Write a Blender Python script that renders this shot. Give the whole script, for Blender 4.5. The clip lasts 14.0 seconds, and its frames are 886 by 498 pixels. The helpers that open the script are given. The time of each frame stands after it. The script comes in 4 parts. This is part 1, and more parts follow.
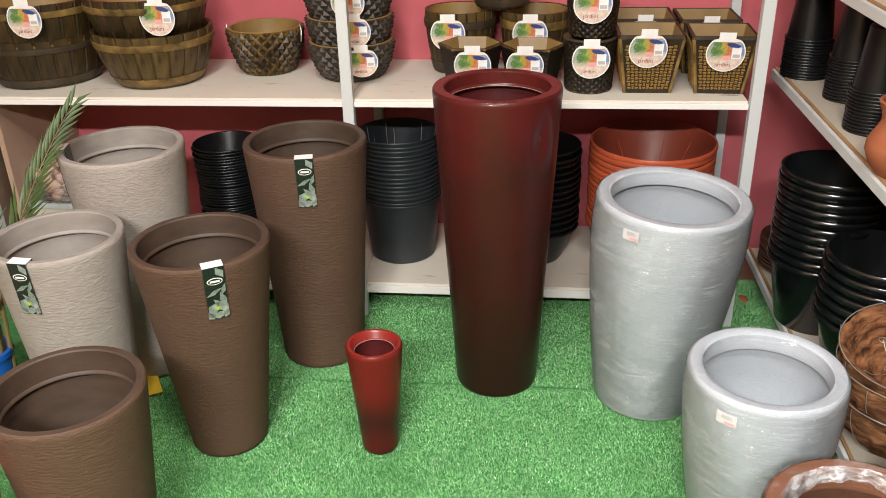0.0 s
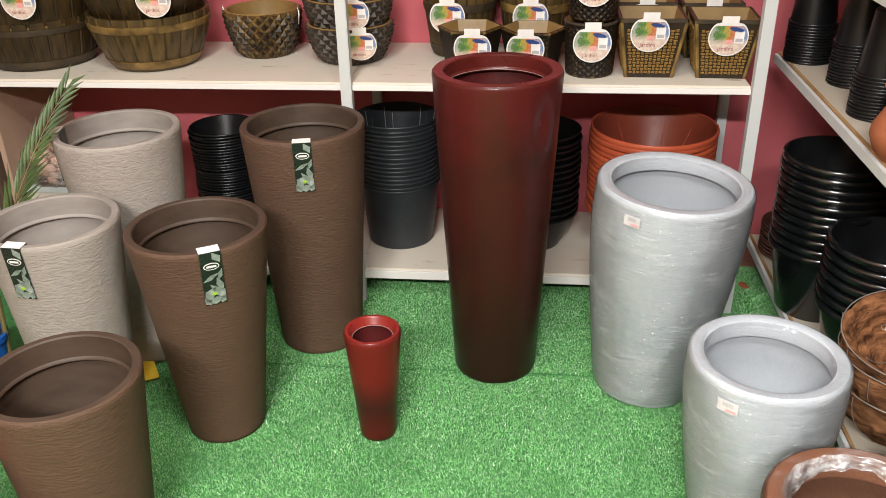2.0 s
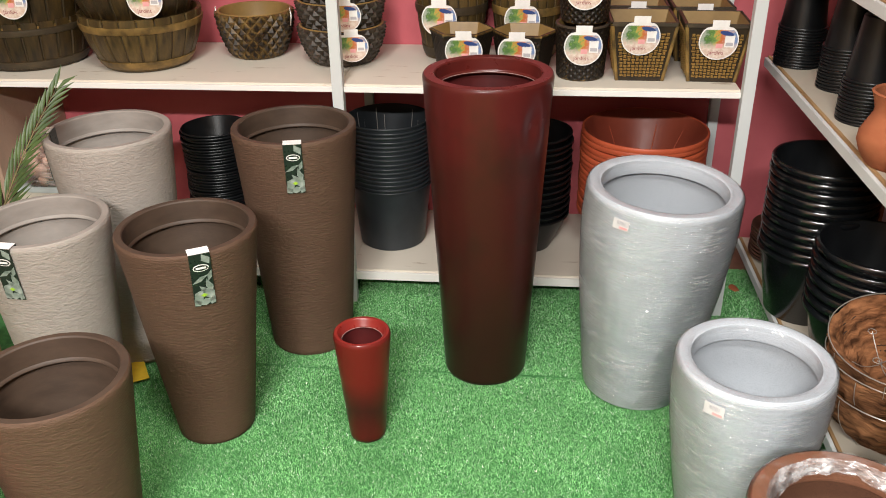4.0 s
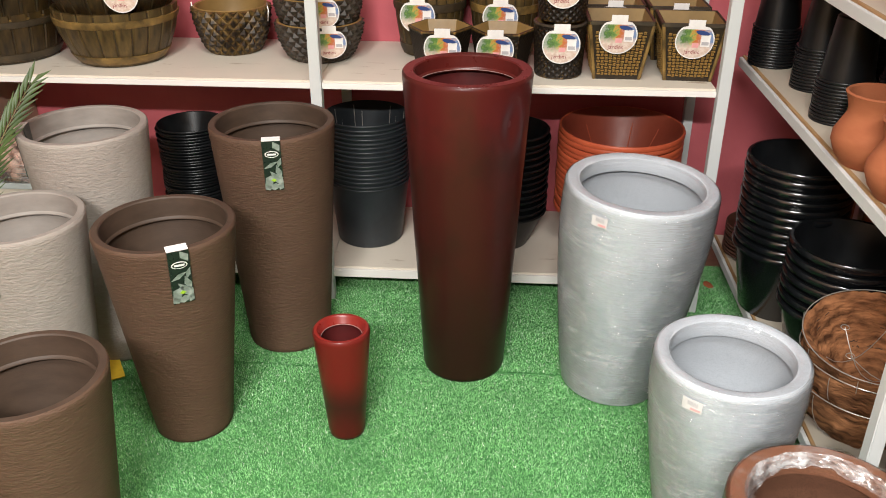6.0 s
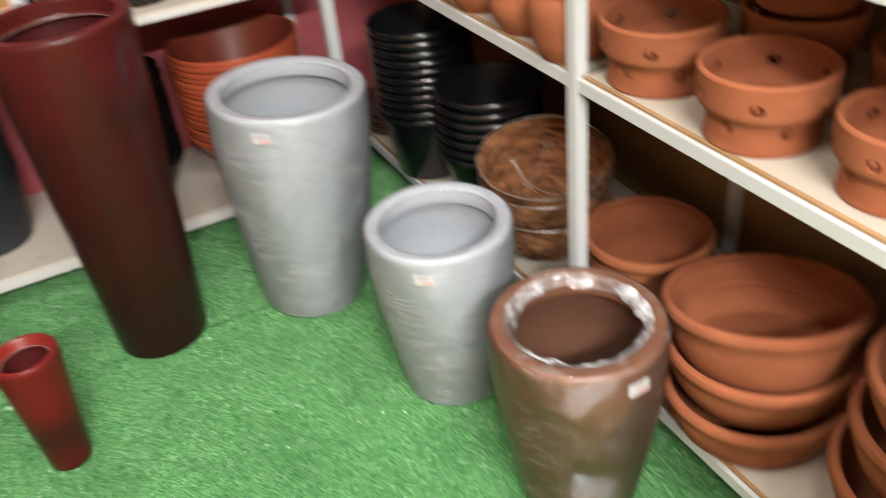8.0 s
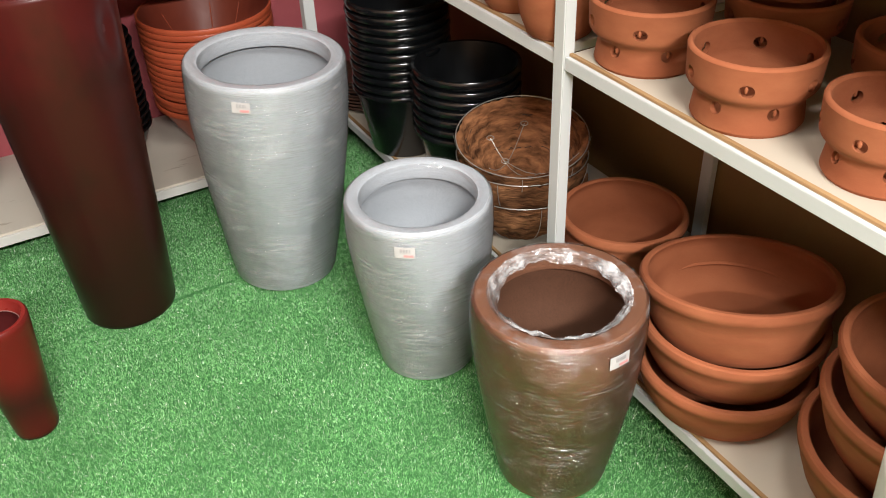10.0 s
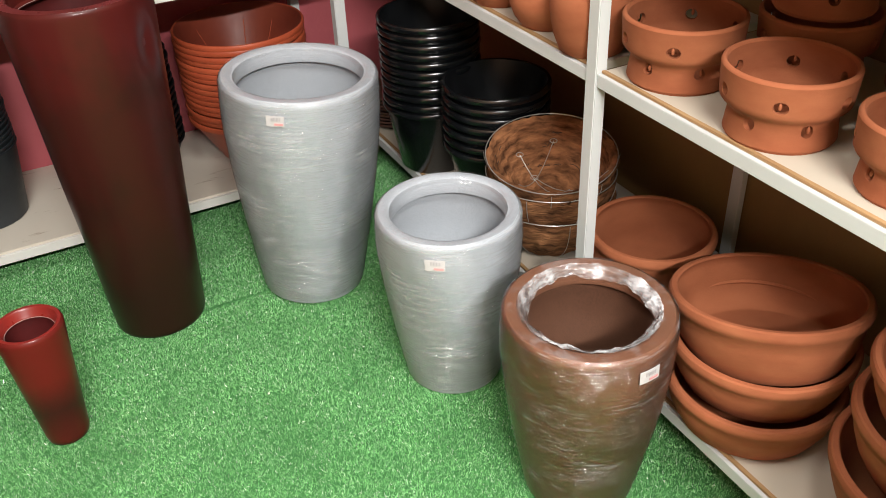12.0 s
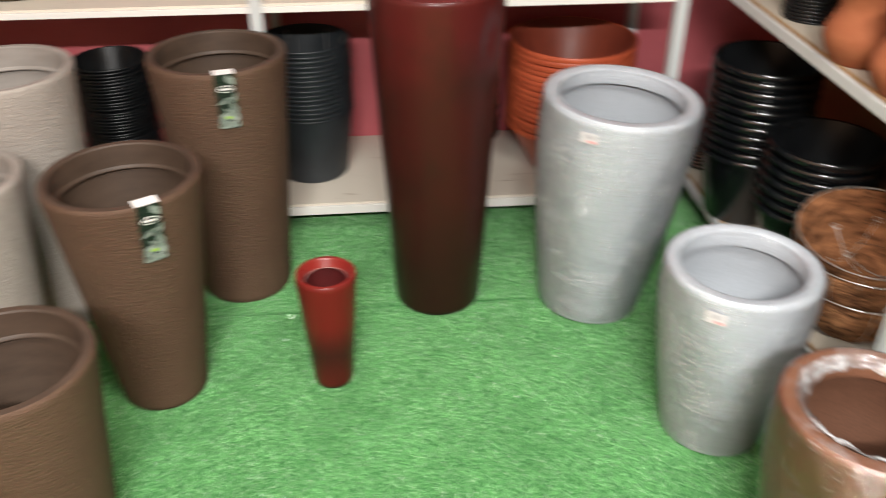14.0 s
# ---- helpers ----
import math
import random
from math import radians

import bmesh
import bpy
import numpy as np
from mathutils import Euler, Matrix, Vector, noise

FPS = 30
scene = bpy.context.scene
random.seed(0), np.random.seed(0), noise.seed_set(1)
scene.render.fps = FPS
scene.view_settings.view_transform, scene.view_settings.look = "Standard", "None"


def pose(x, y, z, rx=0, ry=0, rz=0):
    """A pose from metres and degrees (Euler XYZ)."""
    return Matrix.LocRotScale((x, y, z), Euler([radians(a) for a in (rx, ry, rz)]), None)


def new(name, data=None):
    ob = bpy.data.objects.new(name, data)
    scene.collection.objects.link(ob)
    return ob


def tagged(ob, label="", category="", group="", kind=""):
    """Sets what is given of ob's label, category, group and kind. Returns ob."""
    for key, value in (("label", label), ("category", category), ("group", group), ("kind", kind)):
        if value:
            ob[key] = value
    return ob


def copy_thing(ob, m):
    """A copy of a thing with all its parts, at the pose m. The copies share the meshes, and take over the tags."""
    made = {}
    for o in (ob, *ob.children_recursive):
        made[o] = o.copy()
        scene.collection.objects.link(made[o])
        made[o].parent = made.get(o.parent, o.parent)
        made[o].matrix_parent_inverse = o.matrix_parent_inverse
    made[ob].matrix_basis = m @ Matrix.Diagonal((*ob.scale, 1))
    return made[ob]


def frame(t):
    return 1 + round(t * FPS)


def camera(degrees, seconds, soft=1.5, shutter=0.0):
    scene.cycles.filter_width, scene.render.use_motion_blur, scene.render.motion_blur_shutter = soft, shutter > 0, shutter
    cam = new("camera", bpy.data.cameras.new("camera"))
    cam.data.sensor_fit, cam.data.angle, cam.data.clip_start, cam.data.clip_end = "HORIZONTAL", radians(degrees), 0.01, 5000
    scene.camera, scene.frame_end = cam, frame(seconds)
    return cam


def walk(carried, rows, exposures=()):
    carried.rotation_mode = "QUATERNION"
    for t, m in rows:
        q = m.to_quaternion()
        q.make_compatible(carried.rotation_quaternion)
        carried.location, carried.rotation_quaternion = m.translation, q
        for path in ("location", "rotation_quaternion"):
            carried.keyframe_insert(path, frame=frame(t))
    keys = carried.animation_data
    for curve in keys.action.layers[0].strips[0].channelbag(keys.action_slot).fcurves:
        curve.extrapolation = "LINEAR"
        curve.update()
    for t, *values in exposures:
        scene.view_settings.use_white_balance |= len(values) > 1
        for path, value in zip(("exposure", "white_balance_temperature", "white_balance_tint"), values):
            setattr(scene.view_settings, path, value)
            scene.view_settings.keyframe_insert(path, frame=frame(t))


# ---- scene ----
cam = camera(54.28, 14.0, soft=0.95, shutter=0.5)
# seconds, eye x, y, z, yaw, pitch, roll
ROWS = [
    (0.0, 0.2788, 0.0384, 1.4477, 6.561, -26.264, -1.535),
    (0.5, 0.2822, 0.0311, 1.4571, 6.626, -26.521, -1.628),
    (1.0, 0.2846, 0.0411, 1.4533, 6.747, -26.755, -1.775),
    (1.5, 0.2767, 0.0478, 1.4484, 6.643, -27.041, -1.539),
    (2.0, 0.2725, 0.0561, 1.4389, 6.388, -27.236, -1.275),
    (4.5, 0.2869, 0.0555, 1.4462, 5.790, -27.246, -0.639),
    (5.0, 0.2799, 0.0506, 1.4403, 5.376, -27.275, -0.291),
    (5.5, 0.2729, 0.0487, 1.4416, 4.877, -27.314, 0.054),
    (6.0, 0.2691, 0.0508, 1.4477, 3.988, -27.446, 0.080),
    (6.5, 0.2645, 0.0551, 1.4477, 3.032, -27.452, 0.229),
    (7.0, 0.2536, 0.0718, 1.4394, -0.690, -28.554, -0.137),
    (7.2, 0.2423, 0.0904, 1.4381, -4.457, -29.147, -1.020),
    (7.5, 0.1935, 0.1269, 1.4411, -12.096, -30.471, -2.762),
    (8.0, 0.1461, 0.1571, 1.4174, -23.776, -34.492, -6.559),
    (8.2, 0.1240, 0.1608, 1.4062, -28.472, -36.438, -6.153),
    (10.5, 0.0656, 0.1677, 1.4044, -27.149, -35.085, -2.248),
    (11.0, 0.0484, 0.1552, 1.4014, -26.149, -34.384, -2.739),
    (11.5, 0.0432, 0.1528, 1.4104, -26.255, -34.166, -2.760),
    (12.0, 0.0462, 0.1588, 1.4011, -26.403, -34.109, -2.667),
    (12.5, 0.0496, 0.1645, 1.3970, -25.919, -34.074, -2.398),
    (13.0, 0.0385, 0.1605, 1.3938, -25.592, -34.225, -1.992),
    (13.5, 0.0256, 0.1536, 1.3975, -20.554, -33.385, -1.161),
    (13.7, 0.0180, 0.1600, 1.4020, -15.300, -33.080, -0.500),
    (14.0, 0.0122, 0.1618, 1.4090, -5.410, -32.561, 0.041),
]
# the camera darkens a little while it faces the terracotta shelves
EXPOSURES = ((0.0, 0.0), (6.5, 0.0), (8.0, -0.13), (13.0, -0.13), (14.0, 0.0))
walk(cam, [(t, pose(x, y, z, 0, 0, yaw) @ pose(0, 0, 0, 90 + pitch) @ pose(0, 0, 0, 0, 0, roll)) for t, x, y, z, yaw, pitch, roll in ROWS], EXPOSURES)
# ---- light ----
world = bpy.data.worlds.new("world")
scene.world = world
world.use_nodes = True
world.node_tree.nodes["Background"].inputs[0].default_value = (0.9, 0.95, 1.0, 1)
world.node_tree.nodes["Background"].inputs[1].default_value = 0.005


def tube_lamp(x, y, z, length, width, watts, turn=0):
    d = bpy.data.lights.new("ceiling_tube", "AREA")
    d.shape, d.size, d.size_y, d.energy, d.color = "RECTANGLE", length, width, watts, (1.0, 0.97, 0.93)
    new("ceiling_tube", d).matrix_world = pose(x, y, z, 0, 0, turn)


tube_lamp(-0.15, -1.6, 2.72, 1.2, 0.16, 335)
tube_lamp(0.70, 0.2, 2.72, 0.9, 0.16, 48)
tube_lamp(-0.30, 0.9, 2.72, 1.2, 0.16, 33, 90)


# ---- materials ----
def mat(name, rough=0.6, metal=0.0, spec=0.5):
    m = bpy.data.materials.new(name)
    m.use_nodes = True
    nt = m.node_tree
    b = nt.nodes["Principled BSDF"]
    b.inputs["Roughness"].default_value = rough
    b.inputs["Metallic"].default_value = metal
    b.inputs["Specular IOR Level"].default_value = spec
    return m, nt, b


def coords(nt, scale=(1, 1, 1), kind="Object"):
    tc = nt.nodes.new("ShaderNodeTexCoord")
    mp = nt.nodes.new("ShaderNodeMapping")
    mp.inputs["Scale"].default_value = scale
    nt.links.new(tc.outputs[kind], mp.inputs["Vector"])
    return mp.outputs["Vector"]


def noise_tex(nt, vec, scale, detail=4.0, rough=0.55):
    n = nt.nodes.new("ShaderNodeTexNoise")
    n.inputs["Scale"].default_value, n.inputs["Detail"].default_value, n.inputs["Roughness"].default_value = scale, detail, rough
    nt.links.new(vec, n.inputs["Vector"])
    return n.outputs["Fac"]


def ramp(nt, fac, stops):
    r = nt.nodes.new("ShaderNodeValToRGB")
    while len(r.color_ramp.elements) < len(stops):
        r.color_ramp.elements.new(0.5)
    for e, (p, c) in zip(r.color_ramp.elements, stops):
        e.position, e.color = p, (*c, 1) if len(c) == 3 else c
    nt.links.new(fac, r.inputs["Fac"])
    return r.outputs["Color"]


def mixc(nt, fac, a, b, mode="MIX"):
    x = nt.nodes.new("ShaderNodeMix")
    x.data_type, x.blend_type = "RGBA", mode
    for sock, v in ((x.inputs[0], fac), (x.inputs[6], a), (x.inputs[7], b)):
        if isinstance(v, bpy.types.NodeSocket):
            nt.links.new(v, sock)
        else:
            sock.default_value = v if isinstance(v, float) else (*v, 1)
    return x.outputs[2]


def bump(nt, bsdf, fac, strength, dist=0.002, target="Normal", chain=None):
    b = nt.nodes.new("ShaderNodeBump")
    b.inputs["Strength"].default_value, b.inputs["Distance"].default_value = strength, dist
    nt.links.new(fac, b.inputs["Height"])
    if chain:
        nt.links.new(chain, b.inputs["Normal"])
    nt.links.new(b.outputs["Normal"], bsdf.inputs[target])
    return b.outputs["Normal"]


def mottled(name, dark, light, scale=9.0, rough=0.6, grain=0.25, grain_scale=220.0, stretch=(1, 1, 1), spec=0.5, metal=0.0, varied=0.0, dist=0.001):
    """A surface that wavers between two colours, with fine relief."""
    m, nt, b = mat(name, rough, metal, spec)
    v = coords(nt, stretch)
    col = ramp(nt, noise_tex(nt, v, scale, 6), [(0.3, dark), (0.7, light)])
    if varied:
        oi = nt.nodes.new("ShaderNodeObjectInfo")
        hs = nt.nodes.new("ShaderNodeHueSaturation")
        mr = nt.nodes.new("ShaderNodeMapRange")
        mr.inputs["To Min"].default_value, mr.inputs["To Max"].default_value = 1 - varied, 1 + varied
        nt.links.new(oi.outputs["Random"], mr.inputs["Value"])
        nt.links.new(mr.outputs["Result"], hs.inputs["Value"])
        nt.links.new(col, hs.inputs["Color"])
        col = hs.outputs["Color"]
    nt.links.new(col, b.inputs["Base Color"])
    rr = nt.nodes.new("ShaderNodeMapRange")
    rr.inputs["To Min"].default_value, rr.inputs["To Max"].default_value = max(0.05, rough - 0.1), min(1.0, rough + 0.1)
    nt.links.new(noise_tex(nt, v, scale * 3.1, 3), rr.inputs["Value"])
    nt.links.new(rr.outputs["Result"], b.inputs["Roughness"])
    if grain:
        bump(nt, b, noise_tex(nt, v, grain_scale, 3), grain, dist)
    return m


def combed(name, dark, light, rough=0.7, strength=0.8):
    """Rotomoulded plastic with combed level streaks."""
    m, nt, b = mat(name, rough, 0, 0.35)
    v = coords(nt, (34, 34, 125))
    v2 = coords(nt, (95, 95, 230))
    broad = noise_tex(nt, coords(nt, (1, 1, 1)), 5, 4)
    a, c = noise_tex(nt, v, 1.6, 5, 0.6), noise_tex(nt, v2, 1.7, 3)
    col = mixc(nt, 0.5, ramp(nt, broad, [(0.3, dark), (0.7, light)]), ramp(nt, a, [(0.25, dark), (0.68, light)]))
    nt.links.new(col, b.inputs["Base Color"])
    first = bump(nt, b, a, strength, 0.0034)
    bump(nt, b, c, 0.6, 0.002, chain=first)
    return m


def lacquer(name, red, smoke, mid, spread, patch=0.55):
    """Red lacquer with a smoky dark band and patches brushed into it."""
    m, nt, b = mat(name, 0.36, 0, 0.22)
    tc = nt.nodes.new("ShaderNodeTexCoord")
    sep = nt.nodes.new("ShaderNodeSeparateXYZ")
    nt.links.new(tc.outputs["Object"], sep.inputs[0])
    n = noise_tex(nt, coords(nt, (1, 1, 1.2)), 4, 5)
    add = nt.nodes.new("ShaderNodeMath")
    add.operation = "MULTIPLY_ADD"
    nt.links.new(n, add.inputs[0])
    add.inputs[1].default_value = spread
    nt.links.new(sep.outputs["Z"], add.inputs[2])
    height = ramp(nt, add.outputs[0], mid)
    n2 = ramp(nt, noise_tex(nt, coords(nt, (1, 1, 0.6)), 8, 3), [(patch, (0, 0, 0)), (patch + 0.22, (1, 1, 1))])
    col = mixc(nt, height, smoke, red)
    soft = nt.nodes.new("ShaderNodeMath")
    soft.operation = "MULTIPLY"
    soft.inputs[1].default_value = 0.8
    nt.links.new(n2, soft.inputs[0])
    col = mixc(nt, soft.outputs[0], col, smoke)
    nt.links.new(col, b.inputs["Base Color"])
    b.inputs["Coat Weight"].default_value = 0.14
    b.inputs["Coat Roughness"].default_value = 0.12
    bump(nt, b, noise_tex(nt, coords(nt), 60, 3), 0.06, 0.002)
    return m


def speckled(name, dark, light, rough=0.45, streak=0.4):
    """Granite-look plastic, finely speckled, with combed streaks."""
    m, nt, b = mat(name, rough, 0, 0.5)
    sp = noise_tex(nt, coords(nt), 460, 2, 0.7)
    a = noise_tex(nt, coords(nt, (10, 10, 200)), 1.8, 4, 0.6)
    col = mixc(nt, streak, ramp(nt, sp, [(0.40, dark), (0.54, light)]), ramp(nt, a, [(0.1, dark), (0.65, light)]))
    nt.links.new(col, b.inputs["Base Color"])
    bump(nt, b, a, streak, 0.002)
    return m


def film(name, milk, low=0.56, high=0.72, crease=1.0, stretch=(30, 30, 230), gloss=(0.8, 0.13)):
    """Stretch wrap: clear and shiny, milky only along its creases."""
    m, nt, b = mat(name, 0.4, 0, 0.5)
    b.inputs["Base Color"].default_value = (0.88, 0.9, 0.92, 1)
    streak = noise_tex(nt, coords(nt, stretch), 1.0, 2.5, 0.6)
    area = ramp(nt, noise_tex(nt, coords(nt, (1, 1, 1.5)), 9, 2), [(0.40, (0.22, 0.22, 0.22)), (0.62, (1, 1, 1))])
    hgt = nt.nodes.new("ShaderNodeMath")
    hgt.operation = "MULTIPLY"
    nt.links.new(streak, hgt.inputs[0])
    nt.links.new(area, hgt.inputs[1])
    bm = nt.nodes.new("ShaderNodeBump")
    bm.inputs["Strength"].default_value, bm.inputs["Distance"].default_value = crease, 0.0075
    nt.links.new(hgt.outputs[0], bm.inputs["Height"])
    gl = nt.nodes.new("ShaderNodeBsdfGlossy")
    gl.inputs["Roughness"].default_value = 0.11
    nt.links.new(bm.outputs["Normal"], gl.inputs["Normal"])
    nt.links.new(bm.outputs["Normal"], b.inputs["Normal"])
    fr = nt.nodes.new("ShaderNodeFresnel")
    fr.inputs["IOR"].default_value = 1.35
    gain = nt.nodes.new("ShaderNodeMath")
    gain.operation = "MULTIPLY_ADD"
    gain.inputs[1].default_value, gain.inputs[2].default_value = gloss
    nt.links.new(fr.outputs[0], gain.inputs[0])
    tr = nt.nodes.new("ShaderNodeBsdfTransparent")
    clear = nt.nodes.new("ShaderNodeMixShader")
    nt.links.new(gain.outputs[0], clear.inputs[0])
    nt.links.new(tr.outputs[0], clear.inputs[1])
    nt.links.new(gl.outputs[0], clear.inputs[2])
    broad = noise_tex(nt, coords(nt, (1, 1, 1.6)), 8, 3)
    mul = nt.nodes.new("ShaderNodeMath")
    mul.operation = "MULTIPLY"
    nt.links.new(ramp(nt, streak, [(low, (0, 0, 0)), (high, (milk, milk, milk))]), mul.inputs[0])
    nt.links.new(ramp(nt, broad, [(0.42, (0.1, 0.1, 0.1)), (0.7, (1, 1, 1))]), mul.inputs[1])
    mx = nt.nodes.new("ShaderNodeMixShader")
    nt.links.new(mul.outputs[0], mx.inputs[0])
    nt.links.new(clear.outputs[0], mx.inputs[1])
    nt.links.new(b.outputs[0], mx.inputs[2])
    nt.links.new(mx.outputs[0], nt.nodes["Material Output"].inputs["Surface"])
    return m


def plain(name, colour, rough=0.6):
    return mottled(name, tuple(c * 0.9 for c in colour), tuple(min(1, c * 1.08) for c in colour), 40, rough, 0.1, 300)


def painted_board(name, base, worn, amount=0.66):
    """Brushed white paint over board, worn through in streaks and scuffed."""
    m, nt, b = mat(name, 0.55, 0, 0.4)
    a = noise_tex(nt, coords(nt, (2.5, 14, 14)), 3, 6, 0.65)
    s = noise_tex(nt, coords(nt), 3.5, 5)
    col = mixc(nt, 0.5, ramp(nt, s, [(0.3, tuple(c * 0.86 for c in base)), (0.65, base)]), base)
    col = mixc(nt, ramp(nt, a, [(amount, (0, 0, 0)), (amount + 0.08, (1, 1, 1))]), col, worn)
    nt.links.new(col, b.inputs["Base Color"])
    bump(nt, b, a, 0.25, 0.002)
    return m


def plaster(name, base, dark, patch, patch_at=0.68):
    m, nt, b = mat(name, 0.75, 0, 0.3)
    s, k = noise_tex(nt, coords(nt), 2.2, 6), noise_tex(nt, coords(nt), 9, 7, 0.7)
    col = ramp(nt, s, [(0.3, dark), (0.65, base)])
    col = mixc(nt, ramp(nt, k, [(patch_at, (0, 0, 0)), (patch_at + 0.06, (1, 1, 1))]), col, patch)
    nt.links.new(col, b.inputs["Base Color"])
    bump(nt, b, noise_tex(nt, coords(nt), 55, 5), 0.35, 0.003)
    return m


def dry_brushed(name, low, high, at=0.50, rough=0.5):
    """Dark moulded resin with gold-brown paint brushed over what stands proud."""
    m, nt, b = mat(name, rough, 0.1, 0.45)
    geo = nt.nodes.new("ShaderNodeNewGeometry")
    n = noise_tex(nt, coords(nt), 55, 5, 0.7)
    proud = nt.nodes.new("ShaderNodeMath")
    proud.operation = "MULTIPLY_ADD"
    nt.links.new(geo.outputs["Pointiness"], proud.inputs[0])
    proud.inputs[1].default_value, proud.inputs[2].default_value = 3.0, -1.5
    add = nt.nodes.new("ShaderNodeMath")
    add.operation = "MULTIPLY_ADD"
    nt.links.new(n, add.inputs[0])
    add.inputs[1].default_value = 0.6
    nt.links.new(proud.outputs[0], add.inputs[2])
    nt.links.new(ramp(nt, add.outputs[0], [(at - 0.26, low), (at + 0.06, high)]), b.inputs["Base Color"])
    bump(nt, b, noise_tex(nt, coords(nt), 140, 3), 0.25, 0.0012)
    return m


def picture_card(name):
    """A printed garden photograph: greens, orange and blue blotches over a pale ground."""
    m, nt, b = mat(name, 0.35, 0, 0.5)
    v = coords(nt, (1, 1, 1))
    sep = nt.nodes.new("ShaderNodeSeparateXYZ")
    nt.links.new(v, sep.inputs[0])
    n = noise_tex(nt, v, 75, 5, 0.7)
    add = nt.nodes.new("ShaderNodeMath")
    add.operation = "MULTIPLY_ADD"
    nt.links.new(n, add.inputs[0])
    add.inputs[1].default_value = 0.11
    nt.links.new(sep.outputs["X"], add.inputs[2])
    across = ramp(nt, add.outputs[0], [(0.012, (0.34, 0.38, 0.31)), (0.026, (0.05, 0.14, 0.03)), (0.042, (0.18, 0.29, 0.08)), (0.052, (0.48, 0.36, 0.08)), (0.064, (0.52, 0.11, 0.03)), (0.082, (0.52, 0.36, 0.30)), (0.1, (0.18, 0.26, 0.45))])
    add2 = nt.nodes.new("ShaderNodeMath")
    add2.operation = "MULTIPLY_ADD"
    nt.links.new(n, add2.inputs[0])
    add2.inputs[1].default_value = 0.04
    nt.links.new(sep.outputs["Z"], add2.inputs[2])
    col = ramp(nt, add2.outputs[0], [(0.0, (0, 0, 0)), (0.018, (1, 1, 1))])
    ground = ramp(nt, n, [(0.35, (0.58, 0.42, 0.33)), (0.65, (0.78, 0.69, 0.62))])
    nt.links.new(mixc(nt, col, ground, across), b.inputs["Base Color"])
    return m


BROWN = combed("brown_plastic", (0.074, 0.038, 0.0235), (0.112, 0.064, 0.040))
# lining and folded rim: same brown plastic, with inner shade mixed into the colour
BROWN_IN_SHADED = mottled("brown_plastic_inside_shaded", (0.046, 0.028, 0.018), (0.070, 0.044, 0.029), 12, 0.6, 0.3, 90, (1, 1, 3))
STONE = combed("stone_grey_plastic", (0.26, 0.228, 0.20), (0.385, 0.345, 0.31))
STONE_IN = mottled("stone_grey_inside", (0.24, 0.212, 0.19), (0.31, 0.278, 0.25), 12, 0.6, 0.3, 90, (1, 1, 3))
RED_TALL = lacquer("red_lacquer_tall", (0.074, 0.0095, 0.0085), (0.023, 0.0092, 0.0062), [(0.30, (0.0, 0.0, 0.0)), (0.55, (0.30, 0.30, 0.30)), (0.82, (0.48, 0.48, 0.48)), (1.06, (1, 1, 1))], 0.42, 0.51)
RED_SMALL = lacquer("red_lacquer_small", (0.135, 0.013, 0.010), (0.028, 0.010, 0.008), [(0.09, (0.55, 0.55, 0.55)), (0.16, (0.12, 0.12, 0.12)), (0.25, (1, 1, 1))], 0.12, 0.62)
RED_IN = mottled("red_lacquer_inside", (0.05, 0.008, 0.008), (0.09, 0.012, 0.012), 14, 0.4, 0.1, 100)
RED_RIM = mottled("red_lacquer_rim", (0.075, 0.010, 0.008), (0.10, 0.013, 0.010), 14, 0.3, 0.05, 100)
RED_RIM_SMALL = mottled("bright_red_lacquer_rim", (0.19, 0.016, 0.012), (0.24, 0.020, 0.015), 14, 0.3, 0.05, 100)
PALE_EDGE = mottled("pale_bare_edge", (0.34, 0.22, 0.20), (0.42, 0.30, 0.28), 14, 0.5, 0.05, 100)
SILVER = speckled("silver_grey_plastic", (0.33, 0.36, 0.395), (0.53, 0.57, 0.615))
SILVER_IN = speckled("silver_grey_inside", (0.31, 0.335, 0.365), (0.43, 0.46, 0.495), 0.5, 0.06)
# the copper plastic again, its colour darkened for the shade inside the pot
COPPER_IN_SHADED = speckled("copper_brown_inside_shaded", (0.07, 0.031, 0.018), (0.14, 0.064, 0.038), 0.5, 0.06)
COPPER = speckled("copper_brown_plastic", (0.13, 0.055, 0.032), (0.25, 0.115, 0.068), 0.4)
FILM = film("stretch_wrap", 0.42, 0.54, 0.70, 1.0, (22, 22, 420), (0.7, 0.10))
FILM_MATT = film("stretch_wrap_hazy", 0.55, 0.50, 0.64, 1.0, (16, 16, 460), (0.50, 0.085))
FILM_RIM = film("stretch_wrap_rim", 0.35, 0.5, 0.80, 1.0, (26, 26, 40), (0.35, 0.06))
TERRA = mottled("terracotta", (0.25, 0.072, 0.030), (0.345, 0.115, 0.051), 9, 0.85, 0.35, 160, (1, 1, 2.2), 0.25, varied=0.1)
TERRA_IN = mottled("terracotta_inside", (0.225, 0.067, 0.028), (0.30, 0.100, 0.045), 6, 0.9, 0.35, 160, (1, 1, 2.2), 0.2)
TERRA_PLASTIC = mottled("terracotta_plastic", (0.36, 0.062, 0.026), (0.45, 0.088, 0.036), 8, 0.4, 0.1, 120, varied=0.06)
# bowl insides: the shelf's shade is put into this darker terracotta
TERRA_PLASTIC_IN_SHADED = mottled("terracotta_plastic_inside_shaded", (0.19, 0.036, 0.020), (0.24, 0.050, 0.026), 8, 0.45, 0.1, 120)
BLACK = mottled("black_plastic", (0.004, 0.0044, 0.005), (0.008, 0.0088, 0.010), 14, 0.34, 0.1, 150, spec=0.32, varied=0.2)
